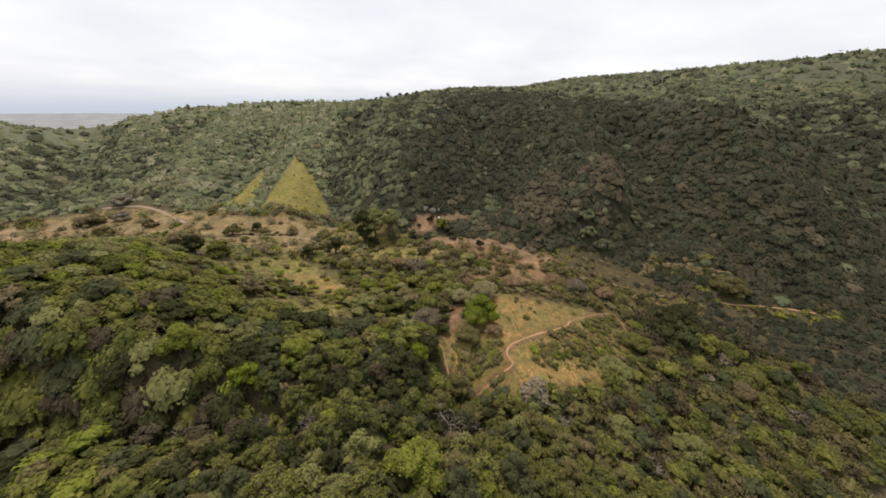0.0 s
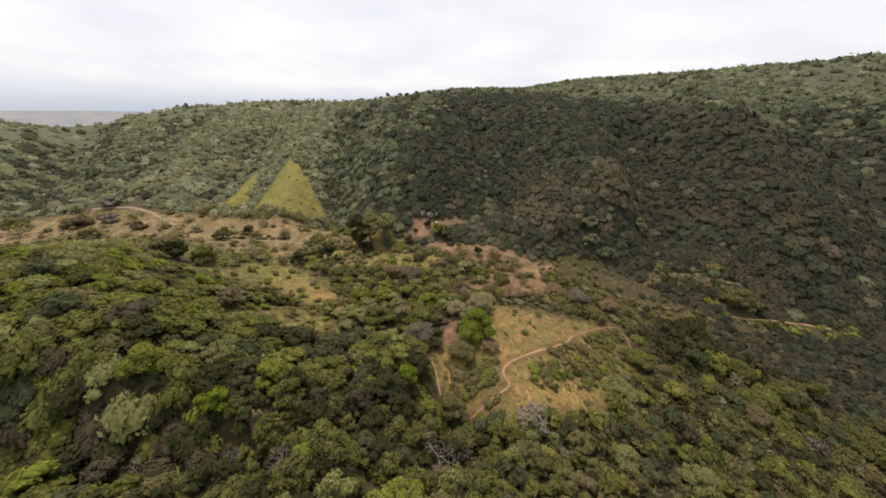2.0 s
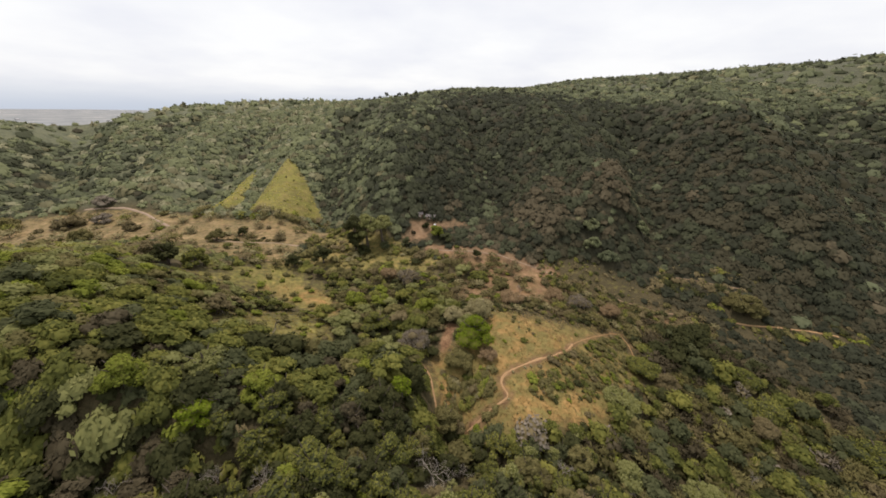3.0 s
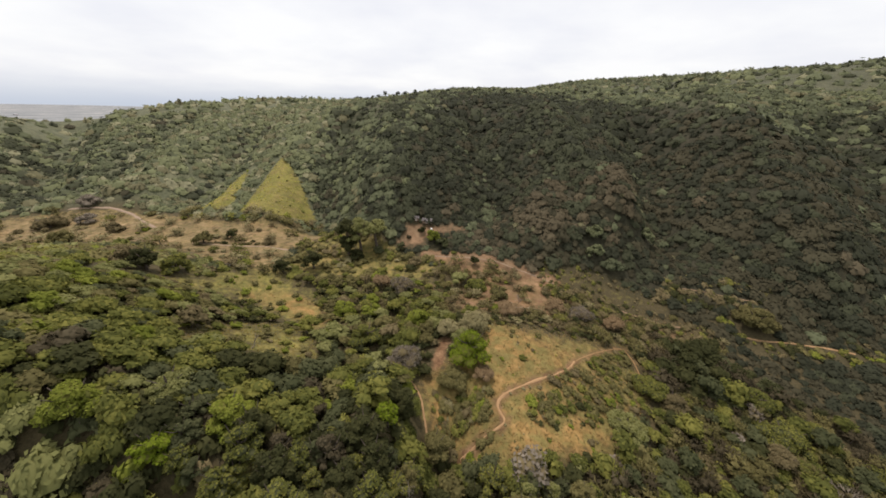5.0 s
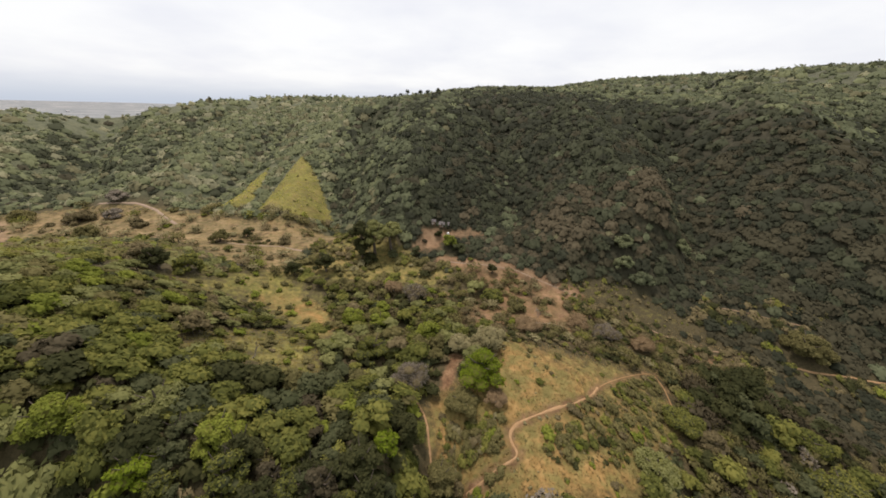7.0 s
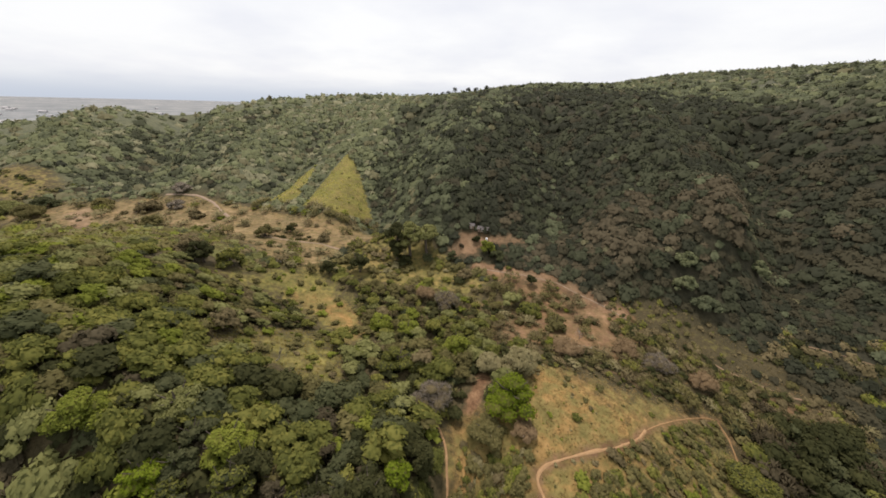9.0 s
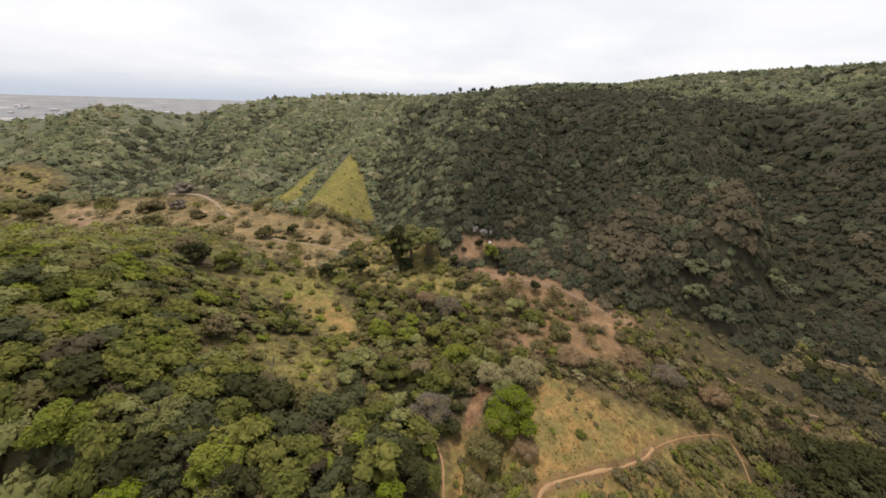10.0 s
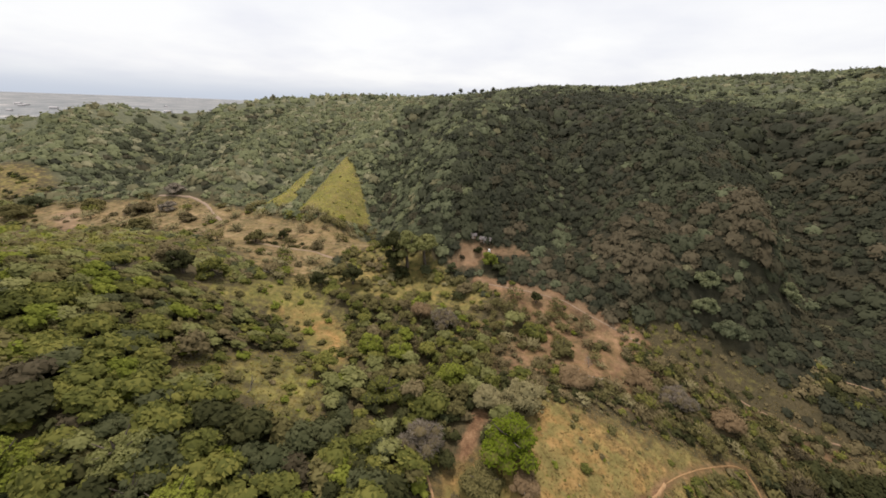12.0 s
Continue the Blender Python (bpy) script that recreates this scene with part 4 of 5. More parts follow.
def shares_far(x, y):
    """Leaf kinds on the long slope: sunlit tones in the west, cloud shade painted by dark tones in the steep east,
    brown thickets at its foot.
    """
    # lighter kinds on spurs, darker in gullies: relief shading put into leaf colour
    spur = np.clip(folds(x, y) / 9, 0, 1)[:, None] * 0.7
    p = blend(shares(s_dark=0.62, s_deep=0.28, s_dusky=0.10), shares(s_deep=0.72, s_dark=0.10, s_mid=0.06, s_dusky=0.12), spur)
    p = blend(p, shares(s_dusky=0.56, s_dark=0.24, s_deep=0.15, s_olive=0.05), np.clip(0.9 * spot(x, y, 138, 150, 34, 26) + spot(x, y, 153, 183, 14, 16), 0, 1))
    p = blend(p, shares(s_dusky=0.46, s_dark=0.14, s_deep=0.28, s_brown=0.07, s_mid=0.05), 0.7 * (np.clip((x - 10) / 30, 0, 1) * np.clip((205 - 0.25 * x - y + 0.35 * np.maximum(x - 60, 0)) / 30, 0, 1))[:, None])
    # darker kinds again in the low east, where the slope is painted as shaded
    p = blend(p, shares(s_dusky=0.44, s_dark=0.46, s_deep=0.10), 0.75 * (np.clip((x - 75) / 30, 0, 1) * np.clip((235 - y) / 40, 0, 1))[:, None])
    lit = lit_share(x, y)[:, None]
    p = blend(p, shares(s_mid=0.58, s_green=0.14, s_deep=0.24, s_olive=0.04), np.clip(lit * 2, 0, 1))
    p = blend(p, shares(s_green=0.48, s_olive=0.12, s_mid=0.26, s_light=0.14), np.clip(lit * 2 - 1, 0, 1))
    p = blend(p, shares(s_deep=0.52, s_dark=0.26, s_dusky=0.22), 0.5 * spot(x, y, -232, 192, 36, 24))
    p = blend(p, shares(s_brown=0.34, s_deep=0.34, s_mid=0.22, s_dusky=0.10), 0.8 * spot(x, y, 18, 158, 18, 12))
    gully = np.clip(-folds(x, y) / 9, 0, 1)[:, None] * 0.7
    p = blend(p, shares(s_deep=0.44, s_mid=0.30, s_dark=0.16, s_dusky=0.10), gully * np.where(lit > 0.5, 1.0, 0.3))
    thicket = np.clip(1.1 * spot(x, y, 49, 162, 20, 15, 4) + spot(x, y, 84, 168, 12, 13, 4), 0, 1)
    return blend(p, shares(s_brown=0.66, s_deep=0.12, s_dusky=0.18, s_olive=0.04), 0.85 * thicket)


def shares_near(x, y):
    """Leaf kinds of the near hill: green wood in the west, mixed light scrub in the middle, dusty scrub in the east."""
    east = np.clip((x - 20) / 35, 0, 1)[:, None]
    middle = np.clip((y - 76) / 14, 0, 1)[:, None] * (1 - east)
    p = blend(shares(green=0.53, dark=0.06, deep=0.13, olive=0.13, lime=0.08, dry=0.01, light=0.05, dusky=0.01), shares(green=0.27, dark=0.05, deep=0.15, olive=0.33, dry=0.06, grey=0.02, dusky=0.12), east)
    # lighter kinds on the hill's crest stand in for sunlight there
    crest = 0.8 * np.clip((y - 62) / 25, 0, 1)[:, None] * np.clip((-x - 30) / 20, 0, 1)[:, None]
    p = blend(p, shares(green=0.53, light=0.10, lime=0.22, olive=0.13, dark=0.02), crest)
    # darker kinds paint the black gaps of this part of the canopy
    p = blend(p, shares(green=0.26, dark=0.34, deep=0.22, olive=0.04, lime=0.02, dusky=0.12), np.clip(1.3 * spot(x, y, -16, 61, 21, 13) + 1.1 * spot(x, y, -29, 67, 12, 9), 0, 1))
    # near hollow: brown leafless trees, coloured darker still for the shade in it
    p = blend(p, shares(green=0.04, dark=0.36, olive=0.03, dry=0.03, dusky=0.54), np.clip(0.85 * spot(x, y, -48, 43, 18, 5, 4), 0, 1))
    # far east: dark kinds carry on the shade painted on the slope
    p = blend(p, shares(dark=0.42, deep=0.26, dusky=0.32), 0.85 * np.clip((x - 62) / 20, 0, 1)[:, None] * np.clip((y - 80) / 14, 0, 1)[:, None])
    return blend(p, shares(green=0.28, deep=0.04, olive=0.32, lime=0.04, dry=0.14, light=0.18), middle)


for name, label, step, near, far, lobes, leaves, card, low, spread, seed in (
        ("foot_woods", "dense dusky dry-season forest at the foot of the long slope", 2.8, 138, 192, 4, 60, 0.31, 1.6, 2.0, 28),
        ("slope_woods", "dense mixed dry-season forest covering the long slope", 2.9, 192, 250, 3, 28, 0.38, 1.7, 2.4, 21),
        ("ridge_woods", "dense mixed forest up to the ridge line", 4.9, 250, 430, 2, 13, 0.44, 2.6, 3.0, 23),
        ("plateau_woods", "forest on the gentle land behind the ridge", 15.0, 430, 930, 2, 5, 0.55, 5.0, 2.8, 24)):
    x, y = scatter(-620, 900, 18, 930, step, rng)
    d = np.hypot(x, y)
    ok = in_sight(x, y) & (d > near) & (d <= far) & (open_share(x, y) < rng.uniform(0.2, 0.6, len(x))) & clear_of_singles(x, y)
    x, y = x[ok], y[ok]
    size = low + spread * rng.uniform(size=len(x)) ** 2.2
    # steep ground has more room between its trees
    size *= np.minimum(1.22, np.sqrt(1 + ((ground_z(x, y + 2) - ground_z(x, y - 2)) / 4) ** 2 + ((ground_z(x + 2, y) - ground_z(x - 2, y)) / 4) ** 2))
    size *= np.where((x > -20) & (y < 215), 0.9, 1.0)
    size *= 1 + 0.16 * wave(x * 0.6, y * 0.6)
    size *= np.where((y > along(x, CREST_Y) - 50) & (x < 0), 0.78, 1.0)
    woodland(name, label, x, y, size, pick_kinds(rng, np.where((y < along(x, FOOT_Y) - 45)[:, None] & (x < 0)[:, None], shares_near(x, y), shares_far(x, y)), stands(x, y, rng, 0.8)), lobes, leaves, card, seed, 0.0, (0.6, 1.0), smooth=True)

x, y = scatter(-240, 220, 14, 142, 3.3, rng)
ok = in_sight(x, y) & (np.hypot(x, y) <= 138) & (open_share(x, y) < rng.uniform(0.2, 0.6, len(x))) & clear_of_singles(x, y)
thin = ((x > -30) & (x < 25) & (y > 95)) | ((x > 42) & (x < 70) & (y > 66))
ok &= ~thin | (rng.uniform(size=len(x)) < 0.75)
x, y = x[ok], y[ok]
size = np.where(y < 80, 1.1, np.where((y > 88) & (x > -36), 1.28, 0.92)) * np.where(x < 8, (1.6 + 1.9 * rng.uniform(size=len(x)) ** 1.5) * np.clip(1.0 - 0.35 * (y - 70) / 40, 0.65, 1.0), np.where(y < 62, 1.5 + 1.5 * rng.uniform(size=len(x)), 1.3 + 1.9 * rng.uniform(size=len(x)) ** 1.4))
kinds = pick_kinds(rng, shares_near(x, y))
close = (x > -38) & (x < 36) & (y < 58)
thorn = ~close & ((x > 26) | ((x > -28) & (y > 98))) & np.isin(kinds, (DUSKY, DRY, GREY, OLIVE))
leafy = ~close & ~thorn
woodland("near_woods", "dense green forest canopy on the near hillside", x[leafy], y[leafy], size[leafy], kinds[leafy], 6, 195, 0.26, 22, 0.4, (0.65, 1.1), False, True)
woodland("thorn_scrub", "dusty half-leafless thorn scrub of the valley", x[thorn], y[thorn], size[thorn] * 0.95, kinds[thorn], 5, 190, 0.42, 26, 0.2, (0.7, 1.0), True)


ex = np.linspace(-118, 300, 90) + rng.uniform(-2, 2, 90)
ey = along(ex, CREST_Y) + rng.uniform(-4, 12, 90)
woodland("ridge_trees", "small dark trees standing against the sky on the ridge line", ex, ey, rng.uniform(1.0, 2.1, 90), np.where(rng.uniform(size=90) < 0.6, S_DARK, S_DEEP), 4, 60, 0.42, 29, 0.9, (0.9, 1.4))
bx, by = scatter(-75, 75, -32, 16, 3.6, rng)
woodland("back_woods", "dense green forest canopy below the flight", bx, by, 1.7 + 1.8 * rng.uniform(size=len(bx)) ** 1.5, pick_kinds(rng, shares_near(bx, by)), 5, 84, 0.30, 27, 0.4, (0.65, 1.1))


# ---- trees as things ----
def tree_parts(name, r, radius, height, kind, lobes, leaves, size, slim=0.62, radial=False):
    """A tree at the origin: trunk with limbs, and a crown of leaf clumps."""
    root = new(name)
    root.empty_display_size = 0.3
    base = max(0.08 * height, height - 1.9 * radius)
    if height < 2.2 * radius:
        base = (-0.25 if height < 1.4 * radius else -0.18) * height
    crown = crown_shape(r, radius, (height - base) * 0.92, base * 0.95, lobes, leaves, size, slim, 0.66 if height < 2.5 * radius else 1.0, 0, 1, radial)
    if height > 2.5 * radius:
        lower = crown_shape(r, radius * 0.95, height * 0.42, height * 0.10, lobes, leaves, size, slim, 1.0)
        lower.merged()
        crown.add(lower.v[0], lower.f[0], lower.n[0], lower.m[0], lower.t[0])
    trunk = trunk_shape(r, height * 0.8, 0.05 * radius + 0.014 * height, 4, radius * 0.55)
    part("trunk", trunk.mesh("trunk", [BARK_PALE if kind == GREY else BARK]), root)
    # green kinds take a darker leaf inside: the crown's inner shade is painted
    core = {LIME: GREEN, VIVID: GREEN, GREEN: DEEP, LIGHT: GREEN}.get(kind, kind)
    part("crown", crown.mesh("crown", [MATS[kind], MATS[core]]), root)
    return root


WOOD_LABELS = {
    GREEN: "green broadleaf tree in the dense hillside wood",
    DARK: "dark green tree in the dense hillside wood",
    OLIVE: "olive-green tree with dusty leaves in the hillside wood",
    LIME: "fresh lime green tree in the hillside wood",
    DRY: "brown half-bare dry-season tree in the wood",
    GREY: "grey leafless tree in the hillside wood",
    LIGHT: "light yellow-green tree in the hillside wood",
    DEEP: "deep green tree in the dense hillside wood",
    DUSKY: "dusky brown leafless tree in the hillside wood",
}
protos = {}
cx, cy, cs, ck = x[close], y[close], size[close], kinds[close]
cz = ground_z(cx, cy)
for i in range(len(cx)):
    key = (int(ck[i]), i % 3)
    m = pose(cx[i], cy[i], cz[i], 0, 0, float(rng.uniform(0, 360)))
    if key not in protos:
        r = np.random.default_rng(500 + key[0] * 10 + key[1])
        slim, radial = ((0.12, True) if key[0] == GREY else (0.62, False))
        protos[key] = tree_parts("tree", r, 3.0, (5.6, 4.8, 6.4)[key[1]], key[0], 18, 860 if not radial else 1000, 0.42 if not radial else 1.2, slim, radial)
        tagged(protos[key], WOOD_LABELS[key[0]], "tree", "trees of the near wood")
        protos[key].matrix_basis = m
    else:
        s = cs[i] / 3.0
        copy_thing(protos[key], m @ Matrix.Diagonal((s, s, s * float(rng.uniform(0.9, 1.2)), 1)))

for k, (tx, ty, radius, height, kind, label) in enumerate(SINGLE_TREES):
    r = np.random.default_rng(900 + k)
    near = ty < 100
    leaves = int((120 if near else 50) * radius ** 2)
    slim, radial = ((0.14, True) if kind == GREY else (0.62, False))
    ob = tree_parts("tree", r, radius, height, kind, int(8 + 2.2 * radius), min(max(leaves, 300), 2600), 0.46 if near else 0.8, slim, radial)
    ob.matrix_basis = pose(tx, ty, float(ground_z(tx, ty)))
    tagged(ob, label, "tree")

DOME_LOOKS = {"grey": (TWIG_GREY, LEAF_DRY, "dense grey twigs"), "pale": (LEAF_PALE, LEAF_PALE, "pale dusty leaves"), "brown": (TWIG_BROWN, TWIG_BROWN, "fine brown twigs")}
for k, (tx, ty, radius, height, dome, label) in enumerate(TWIG_DOMES):
    r = np.random.default_rng(960 + k)
    root = new("tree")
    part("trunk", trunk_shape(r, height * 0.7, 0.22, 6, radius * 0.6).mesh("trunk", [BARK_PALE]), root)
    if dome != "grey":
        crown = crown_shape(r, radius, height * 0.72, height * 0.12, 16, 1900, 0.55, 0.4 if dome == "pale" else 0.25, 0.85, 0, 1, False, 0.8, False)
    else:
        crown = crown_shape(r, radius, height * 0.72, height * 0.12, 16, 1900, 1.0, 0.09, 0.85, 0, 1, True, 0.7)
    outer, inner, crown_label = DOME_LOOKS[dome]
    part("crown", crown.mesh("crown", [outer, inner]), root, crown_label)
    root.matrix_basis = pose(tx, ty, float(ground_z(tx, ty)))
    tagged(root, label, "tree")

for k, (tx, ty, height, spread, label) in enumerate(BARE_TREES):
    r = np.random.default_rng(980 + k)
    ob = new("bare_tree", bare_shape(r, height, spread, 5 if spread > 0.5 else 2).mesh("bare_tree", [BARK_PALE]))
    ob.matrix_basis = pose(tx, ty, float(ground_z(tx, ty)), 0, 35 if spread < 0.5 else 0, k * 50)
    tagged(ob, label, "tree")


# ---- shrubs, tufts ----
def shrub_mesh(seed, kind, leaves=150):
    r = np.random.default_rng(seed)
    return crown_shape(r, 1.0, 1.0, -0.12, 6, leaves, 0.34, 0.6, 0.85, 0, 1).mesh("shrub", [MATS[kind], MATS[kind]])


SHRUBS = {k: [shrub_mesh(700 + 10 * k + j, k) for j in range(2)] for k in (GREEN, DARK, OLIVE, DRY, LIME, PALE)}
SHRUB_LABELS = {
    GREEN: "small leafy green shrub in dry grass", DARK: "small dark shrub on open ground", OLIVE: "dusty olive shrub on open ground",
    DRY: "brown dry shrub on open ground", LIME: "fresh yellow-green shrub on open ground", PALE: "pale dusty half-leafless shrub on open ground"}


def plant_shrubs(outline, count, low, high, odds, group, seed, avoid=()):
    r = np.random.default_rng(seed)
    pts = np.array(outline)
    made = 0
    for _ in range(count * 12):
        if made >= count:
            break
        px, py = r.uniform(pts[:, 0].min(), pts[:, 0].max()), r.uniform(pts[:, 1].min(), pts[:, 1].max())
        a, b = np.array([px]), np.array([py])
        if inside(a, b, outline)[0] < 0.5 or any(off_line(a, b, l)[0] < 1.6 for l in avoid) or not clear_of_singles(a, b, 0.8)[0]:
            continue
        kind = int(r.choice(list(SHRUBS), p=odds))
        s = r.uniform(low, high) * (1.0 if r.uniform() < 0.8 else 1.5)
        ob = new("shrub", SHRUBS[kind][made % 2])
        ob.matrix_basis = pose(px, py, float(ground_z(px, py)), 0, 0, r.uniform(0, 360)) @ Matrix.Diagonal((s, s * r.uniform(0.8, 1.2), s * r.uniform(0.7, 1.2), 1))
        tagged(ob, SHRUB_LABELS[kind], "shrub", group)
        made += 1


# odds: green, dark, olive, dry, lime, pale
ux, uy = scatter(-120, 120, 16, 128, 3.5, rng)
ok = in_sight(ux, uy) & (open_share(ux, uy) < 0.3) & (np.hypot(ux, uy) < 130)
ux, uy = ux[ok], uy[ok]
# half of the western undergrowth is dark leaf, painting shade into the canopy gaps
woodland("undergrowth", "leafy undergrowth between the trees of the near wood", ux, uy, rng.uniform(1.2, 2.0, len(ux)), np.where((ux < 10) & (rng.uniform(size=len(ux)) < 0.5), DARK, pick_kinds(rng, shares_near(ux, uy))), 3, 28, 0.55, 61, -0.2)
plant_shrubs(KNOLL_GRASS, 36, 0.25, 0.8, (0.18, 0.0, 0.46, 0.10, 0.16, 0.10), "shrubs on the grassy knoll", 31, (MAIN_PATH, UPPER_PATH, WOOD_PATH))
plant_shrubs(SPUR_EARTH, 40, 0.5, 1.5, (0.14, 0.08, 0.40, 0.22, 0.04, 0.12), "shrubs on the bare spur", 33, (RIM_PATH,))
plant_shrubs([(-103, 150.6), (-93, 151.6), (-85, 152.6), (-75, 154.6), (-75, 156.6), (-85, 154.6), (-93, 153.4), (-103, 152.4)], 34, 0.6, 1.0, (0.05, 0.5, 0.15, 0.3, 0.0, 0.0), "hedge along the creek bank", 40)
plant_shrubs(VALLEY_FIELD, 26, 0.9, 2.0, (0.06, 0.06, 0.30, 0.24, 0.02, 0.32), "shrubs in the dry valley field", 32, (FIELD_ROAD, BANK_TRACK))


def tussock(x, y):
    """Where low growth gathers on open ground."""
    return np.sin(x * 0.9 + 1.7 * np.sin(y * 0.5)) * np.sin(y * 0.8 + 1.3 * np.sin(x * 0.4)) + 0.4 * np.sin(x * 2.1 + y * 1.3)


def scrub(name, label, outline, count, low, high, odds, seed, avoid=(), twiggy=False, clump=None):
    """Countless low shrubs over an outline, as one joined mesh."""
    r = np.random.default_rng(seed)
    pts = np.array(outline)
    px, py = r.uniform(pts[:, 0].min() - 3, pts[:, 0].max() + 3, count * 4), r.uniform(pts[:, 1].min() - 3, pts[:, 1].max() + 3, count * 4)
    ok = (inside(px, py, outline) > -1.5) & clear_of_singles(px, py, 0.7)
    for l in avoid:
        ok &= off_line(px, py - 1.5, l) > (3.5 if twiggy else 1.6)
    if clump is not None:
        ok &= tussock(px, py) > clump
    px, py = px[ok][:count], py[ok][:count]
    n = len(px)
    kinds = np.array([GREEN, DARK, OLIVE, DRY, LIME, PALE])[r.choice(6, n, p=np.array(odds) / sum(odds))]
    return woodland(name, label, px, py, low + (high - low) * r.uniform(size=n) ** 1.7, kinds, 3, 90 if twiggy else 38, 0.62 if twiggy else 0.48, seed, 0.0 if twiggy else -0.15, (0.5, 0.95), twiggy)


scrub("field_scrub", "scattered dry shrubs in the valley field", VALLEY_FIELD, 120, 0.8, 3.4, (0.06, 0.0, 0.28, 0.14, 0.04, 0.48), 41, (FIELD_ROAD, BANK_TRACK), True)
for at, hedge in enumerate(([(-336, 166), (-300, 170), (-266, 168), (-266, 169.5), (-300, 171.5), (-336, 167.5)], [(-320, 156), (-290, 158), (-264, 157), (-264, 158.5), (-290, 159.5), (-320, 157.5)], [(-262, 152), (-262, 186), (-260, 186), (-260, 152)])):
    scrub("hedge", "rough dark hedge between small far fields", hedge, 38, 0.7, 1.8, (0.3, 0.35, 0.3, 0.05, 0.0, 0.0), 70 + at)
scrub("knoll_herbs", "low green and olive herbs in the dry grass of the knoll", KNOLL_GRASS, 130, 0.12, 0.5, (0.06, 0.0, 0.30, 0.06, 0.18, 0.40), 63, (MAIN_PATH, UPPER_PATH, WOOD_PATH), clump=0.12)
scrub("knoll_scrub", "low green and olive scrub below the footpath", KNOLL_SCRUB, 280, 0.25, 1.5, (0.26, 0.08, 0.50, 0.12, 0.04, 0.0), 48, (MAIN_PATH, UPPER_PATH))
scrub("path_scrub", "low olive scrub between the wood and the footpath", KNOLL_WEST, 170, 0.25, 1.2, (0.14, 0.0, 0.56, 0.12, 0.10, 0.08), 65, (MAIN_PATH, WOOD_PATH))
scrub("clearing_scrub", "dusty olive scrub between the knoll and the spur", HOLLOW, 190, 0.4, 1.5, (0.22, 0.26, 0.32, 0.20, 0.0, 0.0), 49, (EAST_TRACK,))
scrub("clearing_twigs", "soft leafless bushes between the knoll and the spur", HOLLOW, 80, 0.7, 2.0, (0.05, 0.08, 0.32, 0.40, 0.0, 0.15), 57, (EAST_TRACK,), True)
scrub("spur_scrub", "grey-green low shrubs on the flank of the spur", SPUR_GRASS, 400, 0.4, 1.7, (0.14, 0.26, 0.26, 0.34, 0.0, 0.0), 42, (EAST_TRACK,))
scrub("track_scrub", "dusky low scrub along the thin track below the wooded slope", [(86, 126), (100, 124), (122, 119), (126, 127), (108, 132), (94, 134)], 150, 0.6, 1.8, (0.08, 0.44, 0.18, 0.30, 0.0, 0.0), 66, (FAR_TRACK,))
scrub("spur_twigs", "soft brown leafless bushes on the bare spur", SPUR_EARTH, 84, 0.8, 2.6, (0.10, 0.04, 0.40, 0.36, 0.0, 0.10), 58, (RIM_PATH,), True)
scrub("flank_twigs", "soft brown leafless bushes on the flank of the spur", SPUR_GRASS, 70, 0.7, 2.0, (0.06, 0.04, 0.38, 0.44, 0.0, 0.08), 59, (EAST_TRACK,), True)
scrub("flat_scrub", "dark low scrub beside the valley track", [(100, 118), (112, 112), (126, 110), (140, 107), (146, 101), (128, 101), (112, 105), (100, 111)], 110, 0.5, 1.6, (0.2, 0.5, 0.15, 0.10, 0.05, 0.0), 62, (LOW_TRACK,))
scrub("grass_scrub", "low shrubs in the yellow grass", YELLOW_GRASS, 70, 0.4, 1.8, (0.20, 0.0, 0.45, 0.03, 0.32, 0.0), 43)
scrub("grove_scrub", "olive and green scrub round the valley grove", GROVE, 230, 0.6, 2.6, (0.20, 0.04, 0.48, 0.16, 0.06, 0.06), 50)
scrub("meadow_scrub", "low olive shrubs in the meadow", MEADOW, 110, 0.3, 1.6, (0.42, 0.0, 0.36, 0.04, 0.18, 0.0), 44)
scrub("strip_scrub", "green low shrubs below the spur rim", GREEN_STRIP, 80, 0.4, 1.2, (0.40, 0.20, 0.18, 0.22, 0.0, 0.0), 45)
scrub("foot_twigs", "pale soft bushes at the foot of the grassy faces", [(-133, 180), (-112, 178), (-90, 178), (-64, 184), (-64, 189), (-84, 183), (-108, 184), (-131, 187)], 60, 1.0, 2.8, (0.12, 0.0, 0.42, 0.16, 0.05, 0.25), 64, (FIELD_ROAD,), True)
scrub("face_scrub", "small shrubs on the grassy slope faces", BIG_FACE, 30, 0.3, 0.9, (0.3, 0.0, 0.3, 0.0, 0.3, 0.05), 46)
scrub("face_scrub", "small shrubs on the lower grassy face", SMALL_FACE, 14, 0.3, 0.9, (0.3, 0.0, 0.3, 0.0, 0.3, 0.05), 47)


